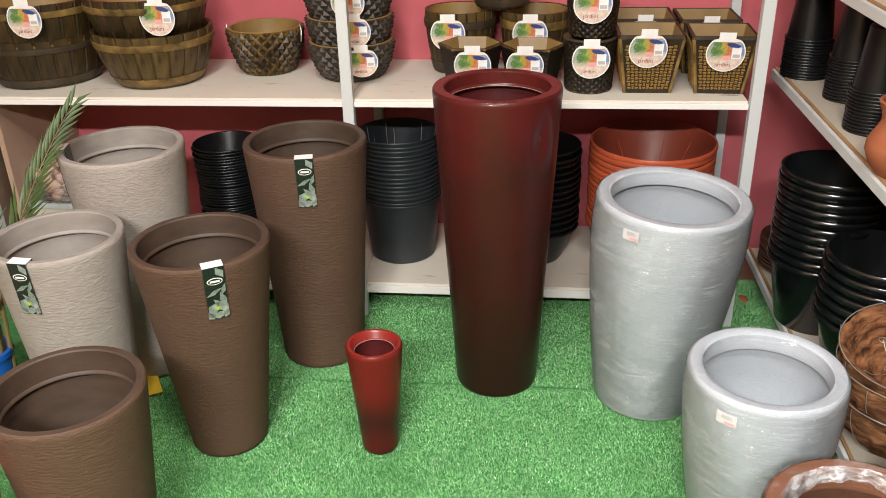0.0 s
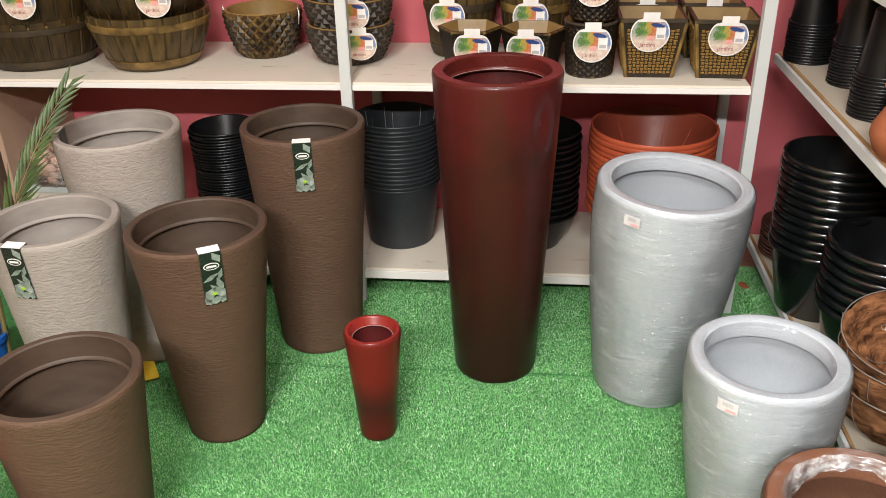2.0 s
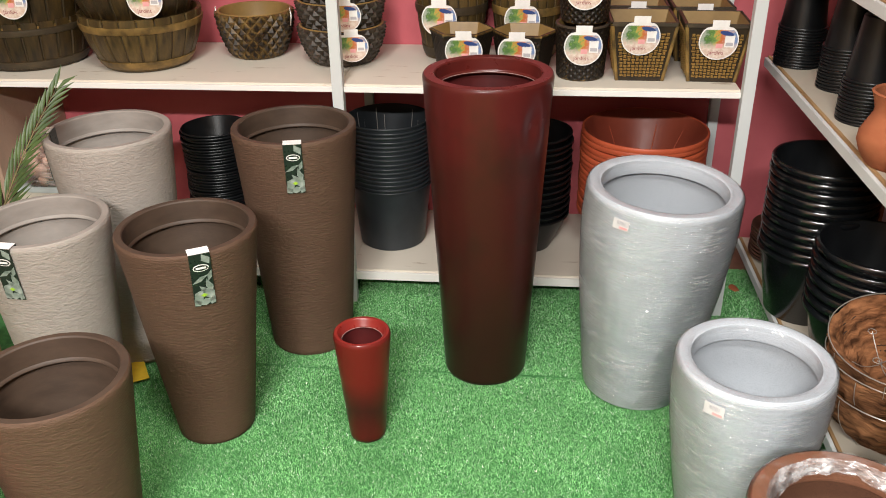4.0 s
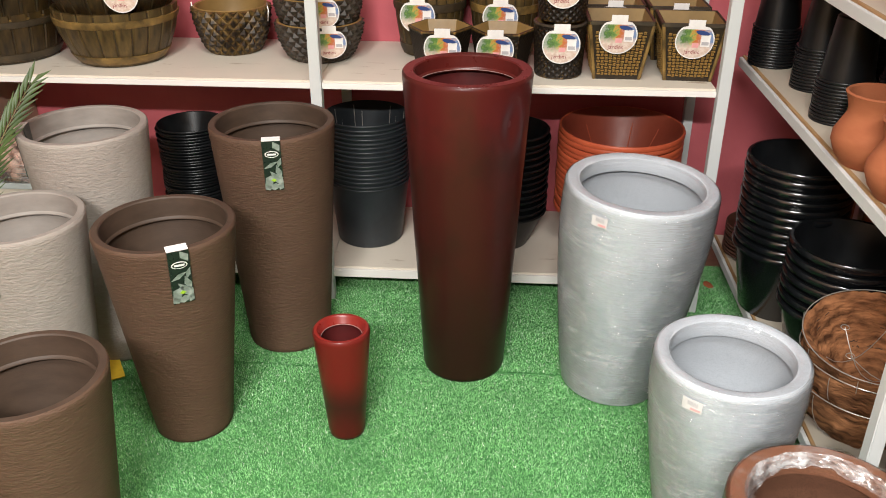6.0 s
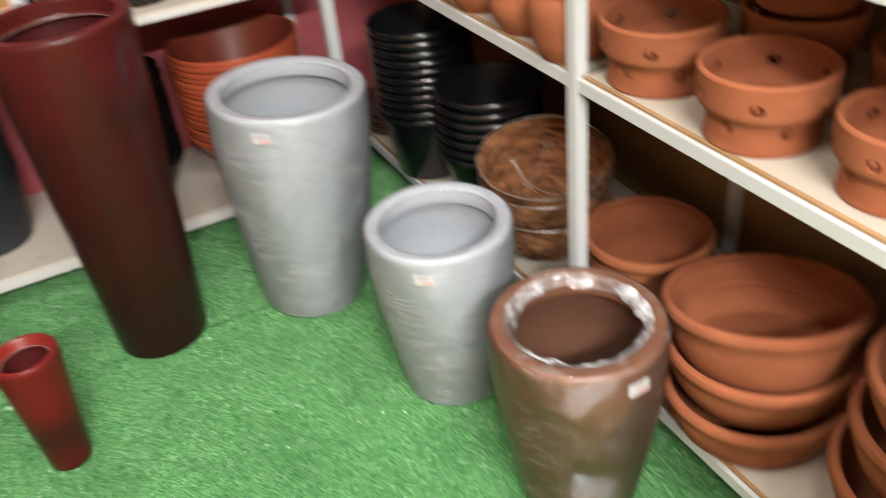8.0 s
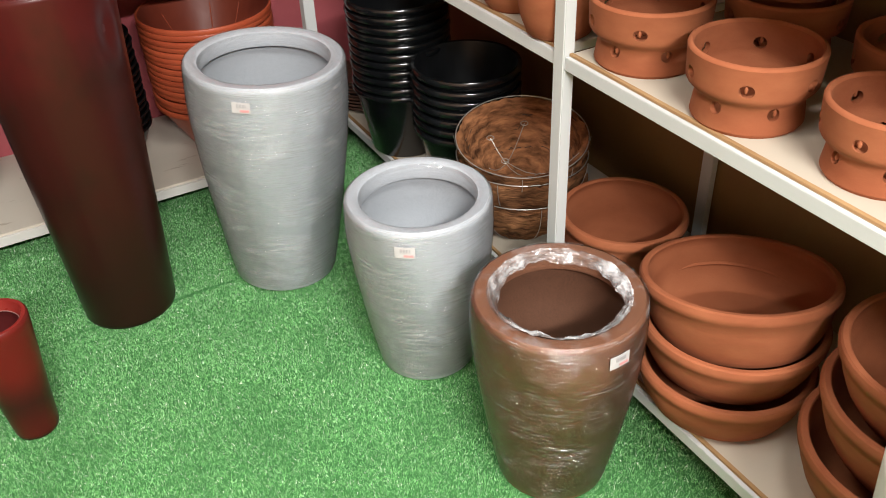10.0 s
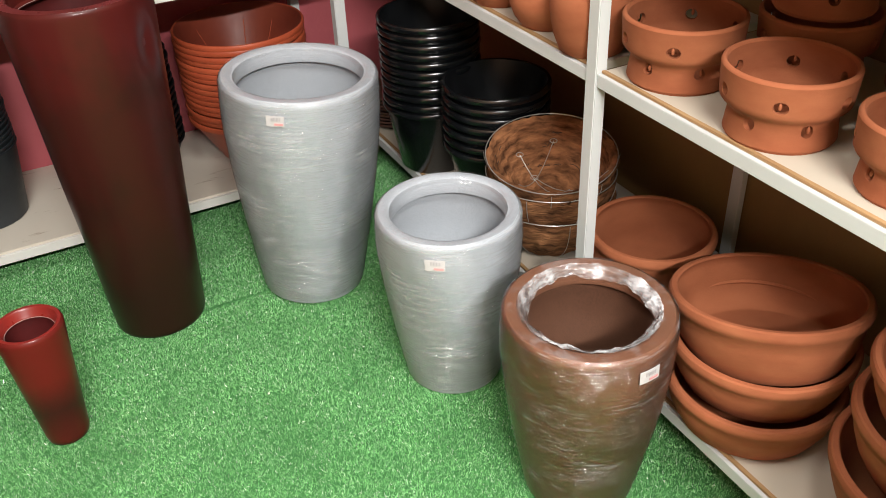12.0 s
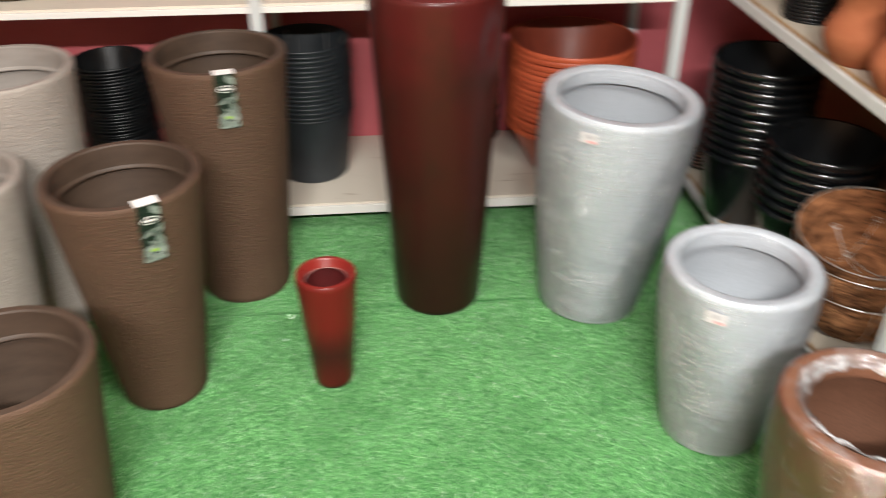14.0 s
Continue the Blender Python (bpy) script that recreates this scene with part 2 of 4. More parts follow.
BLACK_GLOSS = mottled("black_plastic_glossy", (0.003, 0.0034, 0.004), (0.006, 0.007, 0.008), 14, 0.2, 0.1, 150, spec=0.65)
SLATE = mottled("slate_black_plastic", (0.017, 0.020, 0.0235), (0.027, 0.032, 0.037), 14, 0.42, 0.15, 150)
WHITE_POT = mottled("white_plastic", (0.74, 0.74, 0.74), (0.82, 0.82, 0.82), 10, 0.35, 0.05, 120)
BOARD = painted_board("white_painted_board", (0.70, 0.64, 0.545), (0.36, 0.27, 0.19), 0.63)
# right-hand boards: creamier paint, also darkened to carry the shade lying there
BOARD_CREAM_SHADED = painted_board("cream_painted_plywood_shaded", (0.50, 0.445, 0.36), (0.33, 0.24, 0.16), 0.68)
BOARD_EDGE = painted_board("white_painted_edge", (0.80, 0.78, 0.74), (0.5, 0.42, 0.33), 0.7)
PLY = mottled("raw_plywood_edge", (0.24, 0.13, 0.05), (0.42, 0.26, 0.12), 30, 0.8, 0.3, 200, (1, 0.2, 6))
STEEL = painted_board("white_painted_steel", (0.58, 0.60, 0.595), (0.48, 0.44, 0.38), 0.74)
PINK = plaster("pink_wall_paint", (0.60, 0.145, 0.165), (0.48, 0.10, 0.12), (0.62, 0.28, 0.26), 0.7)
OCHRE = plaster("ochre_wall_paint", (0.27, 0.155, 0.060), (0.20, 0.112, 0.044), (0.29, 0.18, 0.085), 0.72)
BEIGE = plaster("beige_wall_paint", (0.46, 0.31, 0.23), (0.38, 0.25, 0.18), (0.5, 0.39, 0.31), 0.72)
CEIL = plaster("white_ceiling_paint", (0.20, 0.195, 0.19), (0.17, 0.165, 0.16), (0.19, 0.185, 0.18), 0.75)
TILE = mottled("brown_floor", (0.15, 0.085, 0.052), (0.24, 0.145, 0.095), 12, 0.5, 0.2, 120)
TURF_BACK = mottled("turf_backing", (0.032, 0.14, 0.038), (0.06, 0.23, 0.062), 60, 0.9, 0.3, 300)
RESIN = dry_brushed("dark_gold_resin", (0.010, 0.006, 0.003), (0.30, 0.175, 0.045), 0.66)
RESIN_EDGE = dry_brushed("gold_edged_resin", (0.014, 0.008, 0.004), (0.32, 0.195, 0.055), 0.61)
RESIN_BLACK = mottled("near_black_resin", (0.010, 0.006, 0.002), (0.030, 0.018, 0.006), 30, 0.5, 0.2, 150)
RESIN_DARK = dry_brushed("dark_brown_resin", (0.010, 0.008, 0.006), (0.075, 0.056, 0.038))
STAVE = mottled("stained_stave", (0.006, 0.0035, 0.0015), (0.058, 0.034, 0.009), 9, 0.42, 0.6, 120, (7, 7, 1), varied=0.25)
STAVE_GOLD = mottled("gold_stave", (0.026, 0.016, 0.005), (0.115, 0.072, 0.020), 9, 0.45, 0.6, 120, (6, 6, 1), varied=0.25)
HOOP = mottled("gold_brown_hoop", (0.034, 0.021, 0.007), (0.27, 0.165, 0.045), 22, 0.5, 0.3, 150)
HOOP_DARK = mottled("dark_brown_hoop", (0.016, 0.011, 0.006), (0.065, 0.045, 0.022), 16, 0.5, 0.3, 150)
RESIN_IN = mottled("olive_resin_inside", (0.19, 0.115, 0.034), (0.30, 0.19, 0.065), 10, 0.5, 0.1, 100)
COIR = mottled("coconut_fibre", (0.04, 0.017, 0.008), (0.34, 0.155, 0.070), 12, 0.95, 1.0, 34, (1.5, 1.5, 7), 0.1, dist=0.006)
COIR_IN = mottled("coconut_fibre_inside", (0.055, 0.022, 0.010), (0.38, 0.165, 0.074), 15, 0.95, 1.0, 34, (1.4, 1.4, 6), 0.1, dist=0.006)
FIBRE = plain("dark_fibre", (0.05, 0.025, 0.012), 0.9)
WIRE = mottled("galvanised_wire", (0.36, 0.33, 0.30), (0.52, 0.49, 0.45), 30, 0.35, 0.1, 200, metal=0.6)
CARD = plain("white_card", (0.80, 0.78, 0.76), 0.45)
STICKER = plain("dull_white_sticker", (0.58, 0.56, 0.565), 0.5)
PHOTO = picture_card("garden_photo_print")
RED_INK = plain("red_ink", (0.28, 0.05, 0.06), 0.5)
GREY_INK = plain("grey_ink", (0.45, 0.43, 0.45), 0.5)
PINK_INK = plain("pink_sticker", (0.75, 0.35, 0.35), 0.5)
BLUE_INK = plain("blue_ink", (0.03, 0.06, 0.2), 0.4)
TAG_DARK = plain("tag_black", (0.012, 0.018, 0.015), 0.3)
TAG_GREEN = mottled("tag_leaf_green", (0.10, 0.135, 0.11), (0.34, 0.385, 0.35), 40, 0.35, 0)
TAG_YELLOW = plain("tag_yellow_green", (0.3, 0.5, 0.04), 0.35)
LEAF = mottled("palm_leaf", (0.020, 0.042, 0.009), (0.07, 0.115, 0.026), 12, 0.45, 0.2, 100, (1, 1, 1))
STEM = mottled("palm_stem", (0.10, 0.075, 0.025), (0.2, 0.16, 0.06), 12, 0.6, 0.3, 80)
BLUE = plain("blue_plastic", (0.01, 0.10, 0.42), 0.4)
YELLOW = plain("yellow_card", (0.75, 0.5, 0.03), 0.6)
BRIGHT_RED = plain("bright_red_plastic", (0.5, 0.03, 0.025), 0.4)
PEBBLE = mottled("salmon_pebble", (0.68, 0.40, 0.30), (0.84, 0.62, 0.52), 30, 0.7, 0.3, 60, varied=0.2)
BAG = film("clear_bag", 0.6, 0.40, 0.70)
FILM_BUNCH = film("gathered_wrap", 0.8, 0.30, 0.62, 1.0, (30, 30, 90))
CRATE = painted_board("pale_blue_crate", (0.55, 0.60, 0.60), (0.4, 0.38, 0.33))
SAUCER = mottled("brown_saucer_plastic", (0.07, 0.03, 0.02), (0.11, 0.05, 0.032), 14, 0.5, 0.1, 120)


def turf_material():
    m, nt, b = mat("turf_blades", 0.24, 0, 0.7)
    geo = nt.nodes.new("ShaderNodeNewGeometry")
    c = ramp(nt, geo.outputs["Random Per Island"], [(0.0, (0.085, 0.27, 0.08)), (0.40, (0.30, 0.76, 0.27)), (0.90, (0.46, 0.86, 0.43)), (1.0, (0.92, 0.98, 0.88))])
    s = ramp(nt, noise_tex(nt, coords(nt), 5.0, 8, 0.7), [(0.34, (0.62, 0.65, 0.62)), (0.62, (1, 1, 1))])
    k = ramp(nt, noise_tex(nt, coords(nt), 70, 3, 0.6), [(0.36, (0.87, 0.88, 0.87)), (0.56, (1, 1, 1))])
    nt.links.new(mixc(nt, 1.0, mixc(nt, 1.0, c, s, "MULTIPLY"), k, "MULTIPLY"), b.inputs["Base Color"])
    return m


TURF = turf_material()


# ---- mesh helpers ----
def part(name, bm, material, parent=None, label="", sharp=38):
    """Links a bmesh as one mesh object, under a thing or a part."""
    bm.normal_update()
    for f in bm.faces:
        f.smooth = True
    for e in bm.edges:
        e.smooth = e.calc_face_angle(0) < radians(sharp)
    me = bpy.data.meshes.new(name)
    bm.to_mesh(me)
    bm.free()
    me.materials.append(material)
    ob = new(name, me)
    if parent:
        ob.parent = parent
    if label:
        ob["label"] = label
    return ob


def thing(name, label, category, m=None, group=""):
    ob = tagged(new(name), label, category, group)
    ob.matrix_basis = m or Matrix()
    return ob


def lathe(profile, seg=64, disp=None, bm=None):
    """Turns a profile of (radius, height) points round the z axis; disp(angle, height, radius) shifts the radius."""
    bm = bm or bmesh.new()
    rings = []
    for r, z in profile:
        if r < 1e-6:
            rings.append([bm.verts.new((0, 0, z))])
            continue
        ring = []
        for i in range(seg):
            a = 2 * math.pi * i / seg
            q = r + (disp(a, z, r) if disp else 0)
            ring.append(bm.verts.new((q * math.cos(a), q * math.sin(a), z)))
        rings.append(ring)
    for a, b in zip(rings, rings[1:]):
        for i in range(seg):
            j = (i + 1) % seg
            if len(a) == 1 and len(b) == 1:
                continue
            if len(a) == 1:
                bm.faces.new((a[0], b[j], b[i]))
            elif len(b) == 1:
                bm.faces.new((a[i], a[j], b[0]))
            else:
                bm.faces.new((a[i], a[j], b[j], b[i]))
    return bm


def box(x0, x1, y0, y1, z0, z1, bevel=0.0, bm=None):
    bm = bm or bmesh.new()
    made = bmesh.ops.create_cube(bm, size=1, matrix=Matrix.LocRotScale(((x0 + x1) / 2, (y0 + y1) / 2, (z0 + z1) / 2), None, (x1 - x0, y1 - y0, z1 - z0)))
    if bevel:
        edges = {e for v in made["verts"] for e in v.link_edges}
        bmesh.ops.bevel(bm, geom=list(edges), offset=bevel, segments=2, affect="EDGES")
    return bm


def tube(points, r, seg=6, bm=None):
    """A round wire along points."""
    bm = bm or bmesh.new()
    pts = [Vector(p) for p in points]
    rings = []
    for i, p in enumerate(pts):
        d = (pts[min(i + 1, len(pts) - 1)] - pts[max(i - 1, 0)]).normalized()
        up = Vector((0, 0, 1)) if abs(d.z) < 0.9 else Vector((1, 0, 0))
        s = d.cross(up).normalized()
        t = s.cross(d)
        rr = r[i] if isinstance(r, (list, tuple)) else r
        rings.append([bm.verts.new(p + rr * (math.cos(2 * math.pi * k / seg) * s + math.sin(2 * math.pi * k / seg) * t)) for k in range(seg)])
    for a, b in zip(rings, rings[1:]):
        for k in range(seg):
            bm.faces.new((a[k], a[(k + 1) % seg], b[(k + 1) % seg], b[k]))
    bm.faces.new(rings[0][::-1])
    bm.faces.new(rings[-1])
    return bm


def subdivided(profile, step=0.012):
    """The same profile with its long runs cut into short ones."""
    out = [profile[0]]
    for (r0, z0), (r1, z1) in zip(profile, profile[1:]):
        n = max(1, int(math.hypot(r1 - r0, z1 - z0) / step))
        out += [(r0 + (r1 - r0) * k / n, z0 + (z1 - z0) * k / n) for k in range(1, n + 1)]
    return out


def wobble(seed, amount, scale=3.0):
    def disp(a, z, r):
        return amount * noise.noise(Vector((math.cos(a) * scale * r * 8, math.sin(a) * scale * r * 8, z * scale * 3 + seed)))
    return disp


def rough_lines(seed, amount):
    """Level torn ridges, as combed clay has."""
    def disp(a, z, r):
        return amount * noise.noise(Vector((math.cos(a) * 5, math.sin(a) * 5, z * 70 + seed))) + 0.5 * amount * noise.noise(Vector((math.cos(a) * 9, math.sin(a) * 9, z * 190 + seed)))
    return disp


# ---- the room ----
BACK_Y, RIGHT_X, LEFT_X, FRONT_Y, TOP = 2.948, 1.45, -1.52, -5.5, 2.8


def structure(name, bm, material, label, category):
    return tagged(part(name, bm, material), label, category, kind="structure")


structure("floor", box(LEFT_X - 0.1, RIGHT_X + 0.1, FRONT_Y - 0.1, BACK_Y + 0.1, -0.12, -0.006), TILE, "brown floor showing beyond the green artificial turf", "floor")
structure("wall_north", box(LEFT_X - 0.1, RIGHT_X + 0.1, BACK_Y, BACK_Y + 0.1, -0.006, TOP), PINK, "scuffed pink painted wall behind the shelving", "wall")
structure("wall_east", box(RIGHT_X, RIGHT_X + 0.1, FRONT_Y, BACK_Y, -0.006, TOP), OCHRE, "ochre brown painted wall behind terracotta shelves", "wall")
structure("wall_west", box(LEFT_X - 0.1, LEFT_X, FRONT_Y, BACK_Y, -0.006, TOP), BEIGE, "beige painted side wall by the palm", "wall")
structure("wall_south", box(LEFT_X - 0.1, RIGHT_X + 0.1, FRONT_Y - 0.1, FRONT_Y, -0.006, TOP), OCHRE, "plain ochre wall closing the shop", "wall")
structure("ceiling", box(LEFT_X - 0.1, RIGHT_X + 0.1, FRONT_Y - 0.1, BACK_Y + 0.1, TOP, TOP + 0.1), CEIL, "plain grey-white ceiling", "ceiling")
structure("carpet", box(LEFT_X + 0.01, 1.25, -1.2, 2.76, -0.006, 0.0), TURF_BACK, "green artificial turf mat lying on the floor", "carpet")


SEAM_Y, SEAM_LIFT = 2.075, 0.004
structure("carpet_overlap", box(LEFT_X + 0.01, 1.25, SEAM_Y, 2.76, 0.0002, SEAM_LIFT), TURF_BACK, "second green turf mat overlapping the first", "carpet")


def turf(count, x0, x1, y0, y1):
    rng = np.random.default_rng(5)
    p = np.stack([rng.uniform(x0, x1, count), rng.uniform(y0, y1, count)], 1)
    a = rng.uniform(0, 2 * np.pi, count)
    lean = rng.uniform(0.0005, 0.005, count)
    la = rng.uniform(0, 2 * np.pi, count)
    hgt = rng.uniform(0.003, 0.0070, count)
    w = rng.uniform(0.0004, 0.0008, count)
    broad = rng.random(count) < 0.07
    w[broad] *= 2.3
    lean[broad] *= 1.5
    hgt[broad] *= 1.25
    co = np.zeros((count, 3, 3))
    side = np.stack([np.cos(a), np.sin(a)], 1) * w[:, None]
    co[:, 0, :2], co[:, 1, :2] = p - side, p + side
    co[:, 2, :2] = p + np.stack([np.cos(la), np.sin(la)], 1) * lean[:, None]
    co[:, 2, 2] = hgt
    co[:, :, 2] += np.where(p[:, 1] > SEAM_Y + 0.006 * np.sin(p[:, 0] * 7), SEAM_LIFT, 0.0)[:, None]
    me = bpy.data.meshes.new("artificial_grass")
    me.vertices.add(count * 3)
    me.vertices.foreach_set("co", co.ravel())
    me.loops.add(count * 3)
    me.loops.foreach_set("vertex_index", np.arange(count * 3, dtype=np.int32))
    me.polygons.add(count)
    me.polygons.foreach_set("loop_start", np.arange(0, count * 3, 3, dtype=np.int32))
    me.update()
    me.materials.append(TURF)
    return tagged(new("artificial_grass", me), "short bright green plastic turf blades", "grass", kind="stuff")


turf(1000000, -1.1, 1.12, 0.55, 2.758)


# ---- shelving ----
def board(parent, x0, x1, y0, y1, top, thick, front, edge_material=BOARD_EDGE, lip=0.006, raw=False):
    """A shelf board with a strip along its front; front: 'y' or 'x', the axis that the strip faces."""
    part("shelf_board", box(x0 + (0.010 if front == "x" else 0), x1, y0 + (0.010 if front == "y" else 0), y1, top - 0.018, top, 0.0015), BOARD if front == "y" else BOARD_CREAM_SHADED, parent)
    if front == "y":
        part("front_strip", box(x0, x1, y0, y0 + 0.0095, top - thick, top - lip, 0.001), edge_material, parent, "white painted front strip")
    else:
        part("front_strip", box(x0, x0 + 0.0095, y0, y1, top - thick, top - lip, 0.001), edge_material, parent, "white painted steel front strip")
        if raw:
            part("plywood_edge", box(x0 + 0.0096, x0 + 0.0175, y0, y1, top - 0.004, top + 0.0012, 0.0005), PLY, parent, "raw brown plywood edge")


def post(parent, x, y, z0, z1, w=0.034, d=0.034):
    part("post", box(x - w / 2, x + w / 2, y - d / 2, y + d / 2, z0, z1, 0.002), STEEL, parent)


UP, LOW, MID, RLOW, RUP = 0.725, 0.113, 0.763, 0.158, 1.080
back_unit = thing("shelving_unit", "white painted shelving loaded with baskets and pots", "shelf")
for px0, px1 in ((-1.455, -0.2675), (-0.2665, 0.873)):
    board(back_unit, px0, px1, 2.461, 2.944, UP, 0.022, "y")
    board(back_unit, px0, px1, 2.461, 2.944, LOW, 0.033, "y")
for x in (-1.472, -0.267, 0.890):
    post(back_unit, x, 2.461, 0.0, 1.75, 0.032)
for x in (-1.472, -0.267, 0.905):
    post(back_unit, x, 2.928, 0.0, 1.75, 0.03)
part("side_panel", box(-1.420, -1.402, 2.50, 2.943, LOW + 0.001, UP - 0.020, 0.001), BEIGE, back_unit, "beige painted end panel")

right_unit = thing("shelving_unit", "white steel shelving with plywood boards holding terracotta and black pots", "shelf")
for y0, y1 in ((-0.4, 1.370), (1.404, 2.70)):
    for top, raw in ((RLOW, True), (MID, True), (RUP, True)):
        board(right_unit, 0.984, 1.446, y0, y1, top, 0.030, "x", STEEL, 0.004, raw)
post(right_unit, 0.994, 1.387, 0.0, 1.85, 0.026, 0.032)
for y in (1.40, 2.68):
    post(right_unit, 1.437, y, 0.0, 1.85, 0.018)


# ---- large floor pots ----
def cone_profile(h, rt, rb, rim=0.020, fold=0.05, top_round=0.004):
    outer = [(0, 0), (rb - 0.010, 0), (rb - 0.002, 0.003), (rb, 0.012)]
    outer += [(rb + (rt - rb) * k, 0.012 + (h - 0.02) * k) for k in (0.25, 0.5, 0.75)]
    outer += [(rt, h - 0.010), (rt - 0.001, h - 0.004), (rt - 0.004, h)]
    inner = [(rt - rim + 0.003, h), (rt - rim, h - 0.003), (rt - rim - 0.002, h - fold + 0.007), (rt - rim - 0.005, h - fold + 0.004), (rt - rim - 0.006, h - fold), (rt - rim - 0.004, h - fold - 0.003), (rt - 0.012, h - fold - 0.004), (rb - 0.01, 0.02), (0, 0.02)]
    return outer, inner


def tall_pot(name, label, x, y, h, rt, rb, skin, lining, rim=0.020, fold=0.057, turn=0, ridges=0.00025, group="", shape=None, rim_skin=None):
    root = thing(name, label, "planter", pose(x, y, 0.002, 0, 0, turn), group)
    outer, inner = cone_profile(h, rt, rb, rim, fold)
    part("body", lathe(subdivided(outer, 0.009), 128, rough_lines(x * 17, ridges) if ridges else shape), skin, root, sharp=60)
    part("rim", lathe([(outer[-1][0], outer[-1][1])] + inner[:6], 96), rim_skin or lining, root, "smooth folded rim")
    if rim_skin:
        bead = [((rt - rim - 0.0065) * math.cos(a), (rt - rim - 0.0065) * math.sin(a), h - fold + 0.001) for a in np.linspace(0, 2 * math.pi, 65)]
        part("bead", tube(bead, 0.0007, 5), PALE_EDGE, root, "thin pale edge under the rim")
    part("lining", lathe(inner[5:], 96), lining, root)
    return root


def hang_tag(root, rt, h, angle, taper, length=0.138, width=0.047):
    """A printed card tag folded over the rim, hanging down the outside."""
    m = pose(0, 0, 0, 0, 0, angle) @ Matrix.Translation((0, -rt - 0.0035, h + 0.002)) @ pose(0, 0, 0, taper)
    card = part("tag", box(-width / 2, width / 2, -0.0008, 0.0008, -length, 0.0), TAG_DARK, root, "dark printed card tag with green leaves")
    card.matrix_basis = m
    part("fold", box(-width / 2, width / 2, 0.0009, 0.014, -0.0008, 0.0008), CARD, card, "white folded top with small print")
    part("inner_flap", box(-width / 2, width / 2, 0.0262, 0.0276, -0.048, 0.0), TAG_DARK, card, "dark flap folded inside the rim").rotation_euler.x = -radians(taper * 0.6)
    part("fold_bridge", box(-width / 2, width / 2, 0.0142, 0.0262, -0.0008, 0.0008), CARD, card)
    oval = lathe([(0, 0), (0.0175, 0), (0.0175, 0.0006), (0, 0.0006)], 28)
    bmesh.ops.transform(oval, matrix=Matrix.Translation((0, -0.0010, -0.036)) @ pose(0, 0, 0, 90) @ Matrix.Diagonal((1, 0.52, 1, 1)), verts=oval.verts)
    part("oval_mark", oval, CARD, card, "white oval mark")
    oval = lathe([(0, 0), (0.0155, 0), (0.0155, 0.0006), (0, 0.0006)], 28)
    bmesh.ops.transform(oval, matrix=Matrix.Translation((0, -0.0014, -0.036)) @ pose(0, 0, 0, 90) @ Matrix.Diagonal((1, 0.46, 1, 1)), verts=oval.verts)
    part("oval_field", oval, TAG_DARK, card)
    part("oval_bar", box(-0.011, 0.011, -0.0024, -0.0018, -0.0385, -0.0335), CARD, card, "white lettering bar")
    for cx, cz, tilt, ln, wd in ((-0.012, -0.112, 40, 0.040, 0.016), (0.012, -0.106, -42, 0.044, 0.015), (0.014, -0.086, -15, 0.030, 0.010), (0.002, -0.128, 80, 0.03, 0.012), (0.012, -0.014, -28, 0.024, 0.012), (-0.004, -0.066, 62, 0.030, 0.007), (0.017, -0.060, 20, 0.022, 0.007), (-0.018, -0.130, -30, 0.02, 0.014), (0.018, -0.128, 20, 0.02, 0.012)):
        leaf = bmesh.new()
        v = [leaf.verts.new(p) for p in ((0, -0.0014, -ln * 0.7), (wd * 0.8, -0.0014, -ln * 0.1), (0, -0.0014, ln * 0.7), (-wd * 0.8, -0.0014, ln * 0.05))]
        leaf.faces.new(v)
        g = bmesh.ops.extrude_face_region(leaf, geom=leaf.faces[:])
        bmesh.ops.translate(leaf, verts=[q for q in g["geom"] if isinstance(q, bmesh.types.BMVert)], vec=(0, 0.0007, 0))
        bmesh.ops.transform(leaf, matrix=Matrix.Translation((cx, 0, cz)) @ pose(0, 0, 0, 0, tilt, 0), verts=leaf.verts)
        for vert in leaf.verts:
            vert.co.x = max(-width / 2, min(width / 2, vert.co.x))
            vert.co.z = max(-length, min(-0.001, vert.co.z))
        part("leaf_print", leaf, TAG_GREEN, card)
    d = bmesh.new()
    d.faces.new([d.verts.new(p) for p in ((0, -0.0022, -0.114), (0.0075, -0.0022, -0.109), (0, -0.0022, -0.104), (-0.0075, -0.0022, -0.109))])
    g = bmesh.ops.extrude_face_region(d, geom=d.faces[:])
    bmesh.ops.translate(d, verts=[q for q in g["geom"] if isinstance(q, bmesh.types.BMVert)], vec=(0, 0.0006, 0))
    part("diamond_print", d, TAG_YELLOW, card, "small yellow-green diamond")


def taper(h, rt, rb):
    return math.degrees(math.atan2(rt - rb, h))


pots = (
    ("tall brown combed plastic planter with a leafy card tag", -0.349, 2.247, 0.678, 0.169, 0.121, BROWN, BROWN_IN_SHADED, 13),
    ("medium brown combed plastic planter with a leafy card tag", -0.505, 1.812, 0.575, 0.164, 0.0985, BROWN, BROWN_IN_SHADED, 30),
    ("brown combed plastic planter standing empty on the turf", -0.623, 1.346, 0.475, 0.154, 0.107, BROWN, BROWN_IN_SHADED, None),
    ("tall stone-grey combed plastic planter with a dark tag", -0.833, 2.156, 0.686, 0.165, 0.112, STONE, STONE_IN, -78),
    ("stone-grey combed plastic planter with a leafy card tag", -0.874, 1.831, 0.569, 0.158, 0.106, STONE, STONE_IN, -4),
)
for label, x, y, h, rt, rb, skin, lining, tag_turn in pots:
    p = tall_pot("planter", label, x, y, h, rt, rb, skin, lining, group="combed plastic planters")
